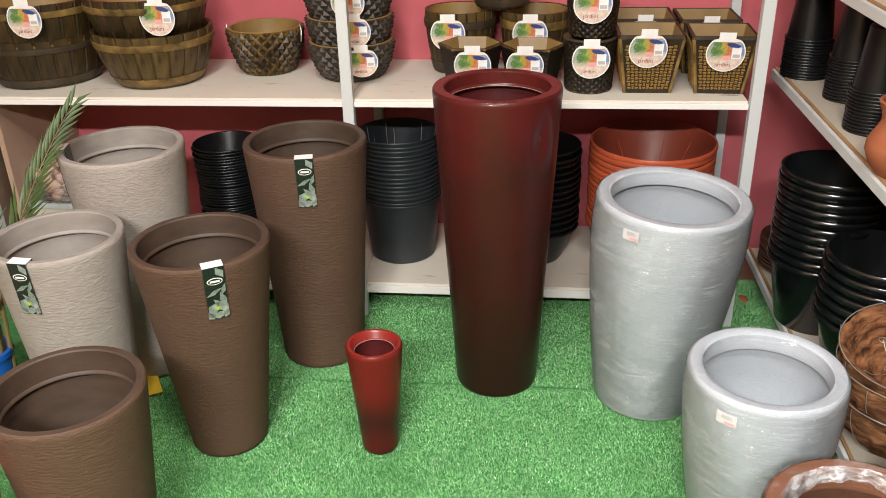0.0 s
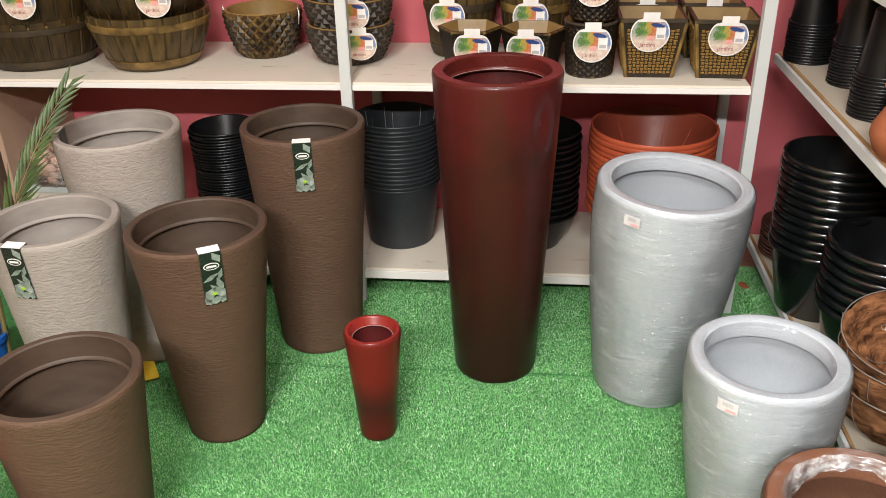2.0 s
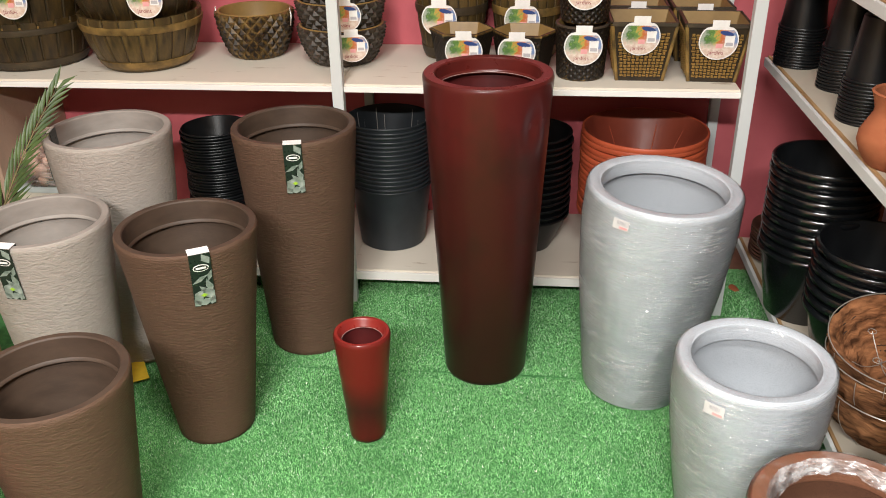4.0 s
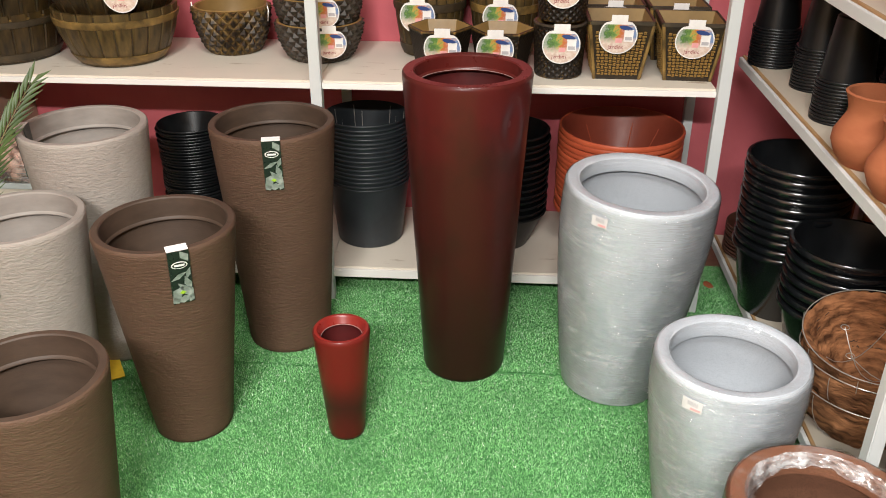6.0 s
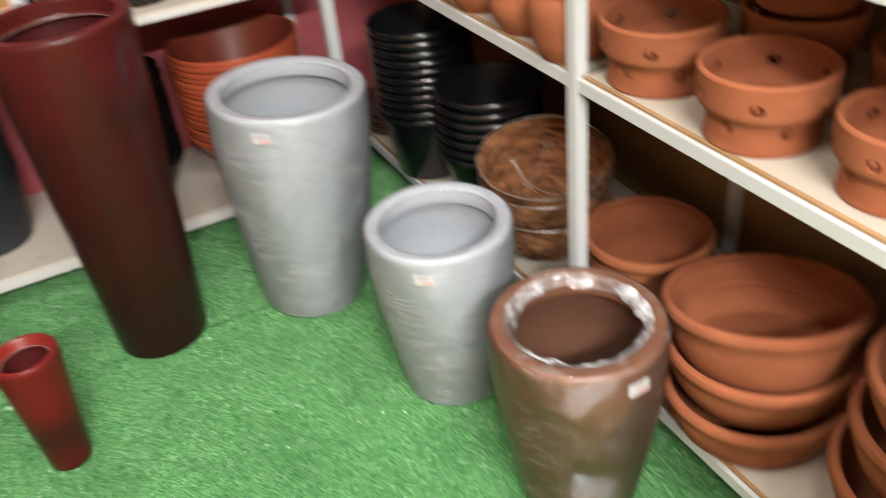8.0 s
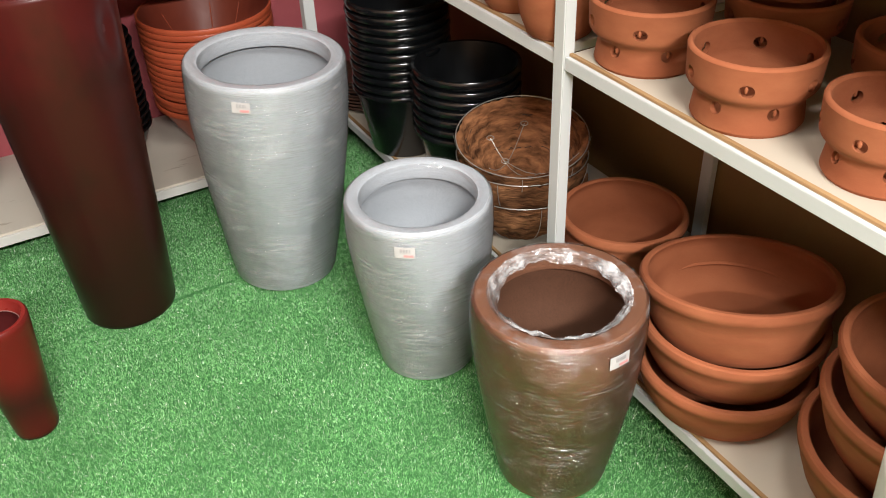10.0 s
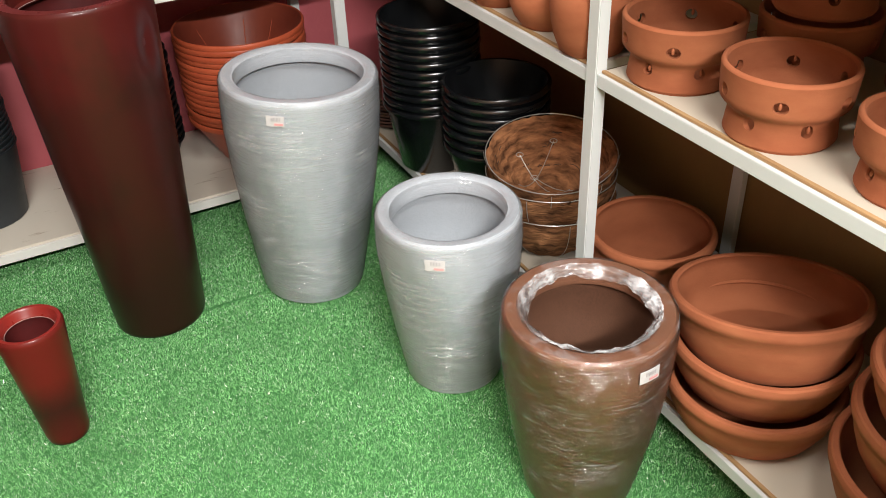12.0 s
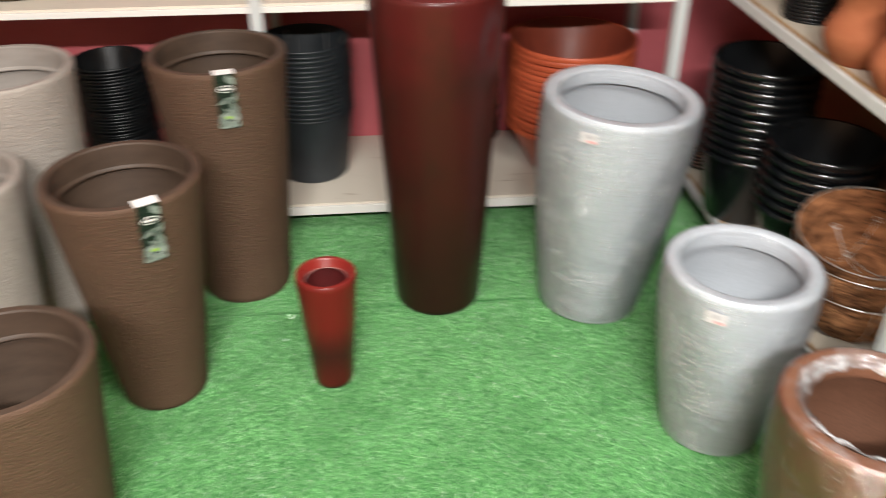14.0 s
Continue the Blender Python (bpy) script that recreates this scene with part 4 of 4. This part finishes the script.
            part("hanger_hook", tube(loop, 0.0010, 5), WIRE, root)
    return root


coco_basket("coconut fibre hanging basket on top of a stack", Matrix.Translation((1.114, 1.700, RLOW + 0.120)) @ pose(0, 0, 0, 8.3, -5, 0), 0.156, 0.148, True)
coco_basket("coconut fibre basket nested under another", pose(1.106, 1.685, RLOW + 0.060, 0, 0, 25), 0.157, 0.155, False)
coco_basket("coconut fibre basket at the bottom of a stack", pose(1.104, 1.676, RLOW + 0.002, 0, 0, 60), 0.157, 0.155, False)


# ---- baskets and barrels on the upper board ----
def lettering(text, height, material):
    """Flat raised lettering of the built-in font, as one mesh."""
    c = bpy.data.curves.new("lettering", "FONT")
    c.body, c.size, c.align_x, c.extrude, c.resolution_u = text, height, "CENTER", 0.006, 3
    ob = bpy.data.objects.new("lettering", c)
    me = bpy.data.meshes.new_from_object(ob)
    bpy.data.objects.remove(ob)
    bpy.data.curves.remove(c)
    me.materials.append(material)
    return me


WORD = lettering("jardins", 0.30, RED_INK)


def label_card(root, x, y, z, tilt=0.0, size=0.054, turn=0.0):
    """A round photo label with a neck, hung on the front of a pot."""
    disc = lathe([(0, 0), (size, 0), (size, 0.0012), (0, 0.0012)], 36)
    for v in disc.verts:
        if v.co.y > size * 0.72:
            v.co.y = size * 0.72 + (v.co.y - size * 0.72) * 0.3
    box(-size * 0.42, size * 0.42, size * 0.70, size * 1.12, 0.0002, 0.0010, 0, disc)
    bmesh.ops.transform(disc, matrix=pose(0, 0, 0, 90), verts=disc.verts)
    card = part("label_card", disc, CARD, root, "round white photo label")
    card.matrix_basis = pose(x, y, z, -tilt, 0, turn)
    pic = lathe([(0, 0), (size * 0.94, 0), (size * 0.94, 0.0005), (0, 0.0005)], 32)
    for v in pic.verts:
        v.co.y = min(v.co.y, size * 0.62)
    bmesh.ops.transform(pic, matrix=Matrix.Translation((0, -0.0013, 0)) @ pose(0, 0, 0, 90), verts=pic.verts)
    part("photo", pic, PHOTO, card, "garden photograph in green and orange")
    part("price_sticker", box(size * 0.30, size * 0.78, -0.0024, -0.0019, -size * 0.30, size * 0.34), CARD, card)
    part("barcode_bar", box(size * 0.36, size * 0.72, -0.0028, -0.0025, -size * 0.22, -size * 0.04), GREY_INK, card)
    part("price_bar", box(-size * 0.12, size * 0.22, -0.0024, -0.0019, -size * 0.36, -size * 0.12), PINK_INK, card)
    word = new("lettering", WORD)
    word.parent = card
    word["label"] = "red lettering"
    word.matrix_basis = Matrix.Translation((-size * 0.08, -0.0019, -size * 0.70)) @ pose(0, 0, 0, 90) @ Matrix.Diagonal((size, size, size, 1))
    roof = lathe([(0, 0), (size * 0.24, 0), (size * 0.24, 0.0005), (0, 0.0005)], 16)
    bmesh.ops.transform(roof, matrix=Matrix.Translation((size * 0.36, -0.0019, size * 0.44)) @ pose(0, 0, 0, 90) @ pose(0, 0, 0, 0, 0, -12) @ Matrix.Diagonal((1.5, 0.5, 1, 1)), verts=roof.verts)
    part("blue_print", roof, BLUE_INK, card)


def barrel(label, x, y, z, rt, rb, h, staves, hoop, skin, turn=0, card=None, half=0.0):
    root = thing("half_barrel", label, "planter", pose(x, y, z, 0, 0, turn), "half barrel planters")

    def radius(f):
        return rb + (rt - rb) * math.sin(f * math.pi / 2) ** 0.9
    n = 22
    bm = bmesh.new()
    w = math.pi / n * 0.93
    cols = []
    for a in (-w, -w * 0.86, -w * 0.4, w * 0.4, w * 0.86, w):
        col = []
        for k in range(8):
            f = k / 7
            r = radius(f) - (0.0035 if abs(a) > w * 0.9 else 0)
            col.append(bm.verts.new((r * math.cos(a), r * math.sin(a), 0.004 + (h - 0.006) * f)))
        cols.append(col)
    for p, q in zip(cols, cols[1:]):
        for k in range(7):
            bm.faces.new((p[k], q[k], q[k + 1], p[k + 1]))
    top = [c[-1] for c in cols]
    back = [bm.verts.new((v.co.x * (1 - 0.011 / rt), v.co.y * (1 - 0.011 / rt), v.co.z)) for v in top]
    for k in range(5):
        bm.faces.new((top[k], top[k + 1], back[k + 1], back[k]))
    first = part("stave", bm, skin, root)
    for k in range(1, n):
        s = first.copy()
        scene.collection.objects.link(s)
        s.rotation_euler.z = 2 * math.pi * k / n
    part("core", lathe([(0, 0.001), (rb - 0.006, 0.001)] + [(radius(k / 7) - 0.005, 0.004 + (h - 0.012) * k / 7) for k in range(8)] + [(rt - 0.012, h - 0.01)], 48), HOOP_DARK, root)
    part("inside", lathe([(rt - 0.011, h - 0.003), (rb - 0.01, 0.02), (0, 0.02)], 48), RESIN_IN, root)
    for f0, f1, lift, mm in ((0.03, 0.19, 0.003, HOOP_DARK if not hoop else HOOP), (0.70, 0.84, 0.004, HOOP if hoop else HOOP_DARK)):
        z0, z1 = 0.004 + h * f0, 0.004 + h * f1
        part("hoop", lathe([(radius(f0) - 0.002, z0), (radius(f0) + lift, z0 + 0.002), (radius((f0 + f1) / 2) + lift + 0.001, (z0 + z1) / 2), (radius(f1) + lift, z1 - 0.002), (radius(f1) - 0.002, z1)], 64, wobble(x * 9 + f0, 0.002, 4)), mm, root, "gold-brown hoop" if mm is HOOP else "")
    if card:
        label_card(root, *card)
    return root


barrel("dark stained half-barrel planter", -1.309, 2.694, UP, 0.182, 0.155, 0.154, 22, False, STAVE, 5)
barrel("dark stained half-barrel planter stacked on another, with photo label", -1.304, 2.690, UP + 0.108, 0.185, 0.164, 0.154, 22, True, STAVE, 0, (0.067, -0.191, 0.118, 0))
barrel("golden-brown half-barrel planter with level hoops", -0.927, 2.678, UP, 0.1855, 0.130, 0.172, 22, True, STAVE_GOLD, 3)
barrel("dark half-barrel planter stacked on a golden one, with photo label", -0.934, 2.682, UP + 0.118, 0.187, 0.134, 0.160, 22, True, STAVE, 0, (0.103, -0.171, 0.112, 0))


def diamond_basket(label, m, rt, rb, h, skin, rows=8, cols=22, cards=(), proud=0.011):
    """A basket moulded all over in pointed diamonds."""
    root = thing("diamond_basket", label, "basket", m, "diamond-moulded baskets")

    def radius(z):
        f = max(0, min(1, z / h))
        return rb + (rt - rb) * math.sin(f * math.pi / 2) ** 0.8
    bm = bmesh.new()
    dz = h / rows
    grid = {}

    def vert(i, j):
        key = (i % (2 * cols), j)
        if key not in grid:
            a, z = math.pi * i / cols, min(h, max(0.0, j * dz))
            r = radius(z)
            grid[key] = bm.verts.new((r * math.cos(a), r * math.sin(a), z))
        return grid[key]
    for j in range(rows + 1):
        for i in range(2 * cols):
            if (i + j) % 2:
                continue
            a, z = math.pi * i / cols, j * dz
            r = radius(z) + proud
            lo, hi = j - 1 if j > 0 else j, j + 1 if j < rows else j
            tip = bm.verts.new((r * math.cos(a), r * math.sin(a), z + (0.3 * dz if j == 0 else -0.3 * dz if j == rows else 0)))
            ring = [vert(i - 1, j)] + ([vert(i, lo)] if lo != j else []) + [vert(i + 1, j)] + ([vert(i, hi)] if hi != j else [])
            for a0, b0 in zip(ring, ring[1:] + ring[:1]):
                if a0 is not b0:
                    try:
                        bm.faces.new((a0, b0, tip))
                    except ValueError:
                        pass
    part("body", bm, RESIN_EDGE if skin is RESIN else skin, root, "moulded diamond relief", sharp=20)
    part("backing", lathe([(0, 0.0005), (rb - 0.002, 0.0005)] + [(radius(h * k / 6) - 0.002, h * k / 6) for k in range(1, 7)], 44), skin, root)
    part("inside", lathe([(rt + 0.001, h), (rt - 0.003, h + 0.003), (rt - 0.008, h + 0.001)] + [(radius(h * k / 6) - 0.009, h * k / 6) for k in range(5, 0, -1)] + [(rb - 0.01, 0.012), (0, 0.012)], 48), RESIN_IN, root)
    for c in cards:
        label_card(root, *c)
    return root


q = diamond_basket("gold-brown diamond basket with wire handles", pose(-0.600, 2.795, UP, 0, 0, 10), 0.118, 0.076, 0.146, RESIN)
for a in (3.05, 5.9):
    part("handle_wire", tube([(0.125 * math.cos(a), 0.125 * math.sin(a), 0.10), (0.13 * math.cos(a), 0.13 * math.sin(a), 0.135), (0.122 * math.cos(a + 0.08), 0.122 * math.sin(a + 0.08), 0.155), (0.12 * math.cos(a + 0.16), 0.12 * math.sin(a + 0.16), 0.12)], 0.002, 5), WIRE, q, "bent wire handle end")
part("price_sticker", box(-0.016, 0.016, 0.1065, 0.1075, 0.090, 0.112), CARD, q, "white price sticker")
for k, cards in enumerate((((0.056, -0.130, 0.076, -12, 0.050, 8),), ((0.040, -0.136, 0.092, -10, 0.050, 6),), ((0.027, -0.138, 0.100, -8, 0.050, 4),))):
    diamond_basket("dark brown diamond basket in a stack with photo labels", pose(-0.305, 2.732, UP + 0.077 * k, 0, 0, 0), 0.131, 0.086, 0.118, RESIN_DARK, cards=cards)


def lattice(n, pitch, amount):
    """Crossed slanting cords."""
    def disp(a, z, r):
        u, v = math.sin(n * a + z * pitch), math.sin(n * a - z * pitch)
        return amount * max(u, v)
    return disp


def weave(n, pitch, amount):
    """Cords plaited over and under."""
    def disp(a, z, r):
        return amount * math.sin(n * a) * math.sin(z * pitch) + amount * 0.5 * math.cos(z * pitch * 2)
    return disp


def cord_pot(label, x, y, z, rt, rb, h, disp, seg, sides=0, card=None, turn=0):
    root = thing("woven_pot", label, "pot", pose(x, y, z, 0, 0, turn), "woven-look resin pots")
    prof = subdivided([(rb, 0.004), (rt, h - 0.008)], 0.0026)

    def shape(a, zz, r):
        out = disp(a, zz, r) if 0.006 < zz < h - 0.012 else 0.001
        if sides:
            s = 2 * math.pi / sides
            out += r * (math.cos(s / 2) / math.cos((a % s) - s / 2) * 1.06 - 1)
        return out
    part("body", lathe([(0, 0), (rb - 0.004, 0)] + prof, seg, shape), RESIN, root, "woven relief, gold over dark brown", sharp=70)
    rim_shape = (lambda a, zz, r: shape(a, 0, r)) if sides else None
    part("rim", lathe([(rt - 0.001, h - 0.009), (rt + 0.002, h - 0.006), (rt + 0.002, h - 0.001), (rt - 0.002, h), (rt - 0.006, h)], seg, rim_shape), RESIN_DARK if not sides else RESIN, root)
    part("inside", lathe([(rt - 0.006, h), (rt - 0.008, h - 0.004), (rb - 0.008, 0.012), (0, 0.012)], 96, rim_shape), RESIN_IN, root, sharp=25)
    if card:
        label_card(root, *card)
    return root


cord_pot("hexagonal woven-look resin pot with photo label", 0.083, 2.598, UP, 0.0885, 0.067, 0.137, weave(30, 420, 0.0012), 240, 6, (0.012, -0.088, 0.090, -10), 0)
cord_pot("hexagonal woven-look resin pot with photo label", 0.266, 2.602, UP, 0.0895, 0.067, 0.133, weave(30, 420, 0.0012), 240, 6, (-0.020, -0.089, 0.088, -10), 0)
cord_pot("round lattice-moulded resin pot with photo label", 0.433, 2.597, UP, 0.0762, 0.0682, 0.158, lattice(20, 330, 0.0020), 240, 0, (0.000, -0.086, 0.106, -3))
cord_pot("round lattice-moulded resin pot stacked on another", 0.437, 2.605, UP + 0.160, 0.077, 0.066, 0.148, lattice(20, 330, 0.0020), 240, 0, (-0.006, -0.086, 0.100, -3))
barrel("olive resin barrel pot with photo label", 0.033, 2.826, UP, 0.112, 0.087, 0.197, 22, False, STAVE_GOLD, 0, (-0.028, -0.120, 0.138, -5))
barrel("olive resin barrel pot with photo label", 0.272, 2.826, UP, 0.110, 0.087, 0.194, 22, True, STAVE_GOLD, 0, (-0.015, -0.119, 0.137, -5))
barrel("dark barrel pot balanced on two others", 0.165, 2.826, UP + 0.199, 0.100, 0.080, 0.16, 22, False, STAVE, 0)


def square_pot(label, x, y, z, wt, wb, h, card, turn=0):
    """A tapering square pot whose four sides are moulded as plaited cane between smooth edge bars."""
    root = thing("square_pot", label, "pot", pose(x, y, z, 0, 0, turn), "square cane-look resin pots")

    def half(zz):
        return (wb + (wt - wb) * zz / h) / 2
    bm = bmesh.new()
    lower = [bm.verts.new((sx * half(0), sy * half(0), 0)) for sx, sy in ((-1, -1), (1, -1), (1, 1), (-1, 1))]
    upper = [bm.verts.new((sx * half(h), sy * half(h), h - 0.002)) for sx, sy in ((-1, -1), (1, -1), (1, 1), (-1, 1))]
    bm.faces.new(lower[::-1])
    for k in range(4):
        bm.faces.new((lower[k], lower[(k + 1) % 4], upper[(k + 1) % 4], upper[k]))
    part("shell", bm, RESIN_BLACK, root)
    nx, nz = 11, 14
    for side in range(4):
        bm = bmesh.new()
        for i in range(nx):
            for j in range(nz):
                zc = h * (0.07 + 0.76 * (j + 0.5) / nz)
                flat = (i + j) % 2 == 0
                hw, hh = (0.50, 0.27) if flat else (0.33, 0.50)
                cell_w, cell_h = 1.7 * half(zc) / nx, h * 0.76 / nz
                xc = -0.85 * half(zc) + cell_w * (i + 0.5)
                pts = []
                for s, lift in ((1.0, 0.0004), (0.66, 0.0046 if flat else 0.0040)):
                    for ux, uz in ((-1, -1), (1, -1), (1, 1), (-1, 1)):
                        zz = zc + uz * hh * cell_h * s
                        pts.append(bm.verts.new((xc + ux * hw * cell_w * s, -half(zz) - lift, zz)))
                for k in range(4):
                    bm.faces.new((pts[k], pts[(k + 1) % 4], pts[4 + (k + 1) % 4], pts[4 + k]))
                bm.faces.new(pts[4:])
        bmesh.ops.transform(bm, matrix=pose(0, 0, 0, 0, 0, 90 * side), verts=bm.verts)
        part("cane_panel", bm, RESIN, root, "plaited cane relief", sharp=60)
        c = bmesh.new()
        tube([(-half(0) * 0.98, -half(0) * 0.98, 0.002), (-half(h) * 0.98, -half(h) * 0.98, h - 0.004)], 0.0055, 8, c)
        bmesh.ops.transform(c, matrix=pose(0, 0, 0, 0, 0, 90 * side), verts=c.verts)
        part("edge_bar", c, HOOP, root, "gold-brown corner bar")
        r = box(-half(h) - 0.003, half(h) + 0.003, -half(h) - 0.003, -half(h) + 0.005, h - 0.012, h, 0.002)
        bmesh.ops.transform(r, matrix=pose(0, 0, 0.0002 * side, 0, 0, 90 * side), verts=r.verts)
        part("rim_bar", r, HOOP_DARK, root, "dark rim bar")
    inn = bmesh.new()
    lo = [inn.verts.new((sx * (half(0) - 0.008), sy * (half(0) - 0.008), 0.012)) for sx, sy in ((-1, -1), (1, -1), (1, 1), (-1, 1))]
    hi = [inn.verts.new((sx * (half(h) - 0.0065), sy * (half(h) - 0.0065), h - 0.001)) for sx, sy in ((-1, -1), (1, -1), (1, 1), (-1, 1))]
    inn.faces.new(lo)
    for k in range(4):
        inn.faces.new((lo[(k + 1) % 4], lo[k], hi[k], hi[(k + 1) % 4]))
    part("inside", inn, RESIN_IN, root)
    if card:
        label_card(root, *card)
    return root


square_pot("square cane-look gold-brown pot with photo label", 0.601, 2.615, UP, 0.1838, 0.132, 0.1735, (-0.010, -0.0975, 0.134, -8))
square_pot("square cane-look gold-brown pot with photo label", 0.806, 2.612, UP, 0.1778, 0.132, 0.1706, (0.002, -0.0945, 0.124, -8), -2)
square_pot("square cane-look pot standing behind another", 0.604, 2.836, UP, 0.1838, 0.132, 0.174, (0.0, -0.0905, 0.128, -8))
square_pot("square cane-look pot standing behind another", 0.801, 2.836, UP, 0.1778, 0.132, 0.171, (0.0, -0.0875, 0.122, -8))


# ---- palm corner ----
def frond(points, count, length, root, seed):
    rng = random.Random(seed)
    p = [Vector(q) for q in points]
    stem = [p[0] * (1 - f) ** 2 + p[1] * 2 * f * (1 - f) + p[2] * f * f for f in np.linspace(0, 1, 14)]
    ob = part("frond", tube(stem, [0.004 * (1 - k / 16) for k in range(14)], 6), STEM, root, "arching palm frond")
    for k in range(count):
        f = 0.25 + 0.75 * k / (count - 1)
        c = p[0] * (1 - f) ** 2 + p[1] * 2 * f * (1 - f) + p[2] * f * f
        d = ((p[1] - p[0]) * (1 - f) + (p[2] - p[1]) * f).normalized()
        for s in (-1, 1):
            side = d.cross(Vector((0, -1, 0.3))).normalized() * s
            ln = length * (1.0 - 0.55 * f) * rng.uniform(0.85, 1.1)
            tip = c + (d * 1.0 + side * 0.34 + Vector((0, rng.uniform(-0.15, 0.15), -0.12))).normalized() * ln
            w = d.cross(side).cross(tip - c).normalized() * 0.0055
            mid = c.lerp(tip, 0.45) + Vector((0, 0, 0.006))
            bm = bmesh.new()
            up = Vector((0, -0.0015, 0.001))
            a, b1, b2, t = bm.verts.new(c), bm.verts.new(mid + w), bm.verts.new(mid - w), bm.verts.new(tip)
            m = bm.verts.new(mid - up * 2)
            for tri in ((a, b1, m), (a, m, b2), (b1, t, m), (m, t, b2)):
                bm.faces.new(tri)
            part("leaflet", bm, LEAF, ob, sharp=180)


palm = thing("palm_plant", "green palm with feathery fronds in a blue pot", "plant", pose(-1.208, 1.916, 0.0))
frond([(0.06, 0.0, 0.30), (0.163, 0.057, 0.60), (0.285, 0.184, 0.805)], 18, 0.165, palm, 1)
frond([(0.0, 0.0, 0.22), (0.03, 0.12, 0.55), (0.055, 0.15, 0.80)], 22, 0.16, palm, 2)
frond([(0.0, 0.0, 0.22), (-0.08, 0.05, 0.5), (-0.2, 0.0, 0.72)], 14, 0.16, palm, 3)
for dx, dy in ((0.03, 0.0), (0.045, 0.02), (0.02, 0.03)):
    part("stem", tube([(dx, dy, 0.10), (dx * 1.3, dy, 0.28), (dx * 1.1, dy * 2, 0.42)], 0.007, 8), STEM, palm)
part("pot", lathe([(0, 0), (0.055, 0), (0.06, 0.004), (0.072, 0.15), (0.078, 0.152), (0.078, 0.168), (0.068, 0.17), (0.066, 0.14), (0, 0.13)], 40), BLUE, palm, "bright blue plastic pot").location.x = -0.02

crate = thing("crate", "low pale blue painted crate by the wall", "crate", pose(-1.305, 2.632, LOW + 0.002))
part("top", box(-0.085, 0.15, -0.11, 0.11, 0.212, 0.232, 0.002), CRATE, crate)
part("front_panel", box(-0.08, 0.145, -0.105, -0.09, 0.0, 0.211), BOARD, crate)
part("back_panel", box(-0.08, 0.145, 0.09, 0.105, 0.0, 0.211), BOARD, crate)
for x in (-0.08, 0.13):
    part("side_panel", box(x, x + 0.014, -0.089, 0.089, 0.0, 0.211), BOARD, crate)
bag = thing("pebble_bag", "clear plastic bag filled with salmon pink pebbles", "bag", pose(-1.275, 2.620, LOW + 0.236) @ Matrix.Diagonal((1.5, 1.2, 1.3, 1)))
rng = random.Random(4)
for k in range(60):
    a, r, z = rng.uniform(0, 6.28), 0.075 * math.sqrt(rng.random()), rng.uniform(0.012, 0.085)
    bm = bmesh.new()
    bmesh.ops.create_icosphere(bm, subdivisions=1, radius=rng.uniform(0.012, 0.018), matrix=Matrix.Translation((r * math.cos(a), r * math.sin(a), z)) @ pose(0, 0, 0, rng.uniform(0, 90), rng.uniform(0, 90), 0) @ Matrix.Diagonal((1.2, 0.9, 0.75, 1)))
    part("pebble", bm, PEBBLE, bag, sharp=180)
part("bag_film", lathe(subdivided([(0, 0.0), (0.085, 0.002), (0.096, 0.03), (0.092, 0.075), (0.06, 0.104), (0.02, 0.112), (0.0, 0.113)], 0.008), 60, wobble(9, 0.008, 6)), BAG, bag, "shiny clear film", sharp=80)

card = thing("yellow_card", "flat yellow card lying on the turf", "card", pose(-0.827, 1.988, 0.011, 0, 0, 32))
part("sheet", box(-0.05, 0.05, -0.05, 0.05, 0.0, 0.002), YELLOW, card)
tub = thing("plastic_tub", "bright red plastic tub on the turf", "tub", pose(-0.806, 1.175, 0.002))
part("body", lathe([(0, 0), (0.07, 0), (0.075, 0.004), (0.095, 0.345), (0.102, 0.347), (0.102, 0.360), (0.092, 0.361), (0.072, 0.01), (0, 0.01)], 48), BRIGHT_RED, tub)

# a torn scrap of clay on the turf by the wall
scrap = thing("clay_shard", "small broken terracotta shard on the turf", "shard", pose(0.980, 2.62, 0.009, 4, 3, 20))
bm = bmesh.new()
bmesh.ops.create_icosphere(bm, subdivisions=2, radius=0.016, matrix=Matrix.Diagonal((1, 1.3, 0.25, 1)))
for v in bm.verts:
    v.co *= 1 + 0.3 * noise.noise(v.co * 90)
part("fragment", bm, TERRA, scrap)
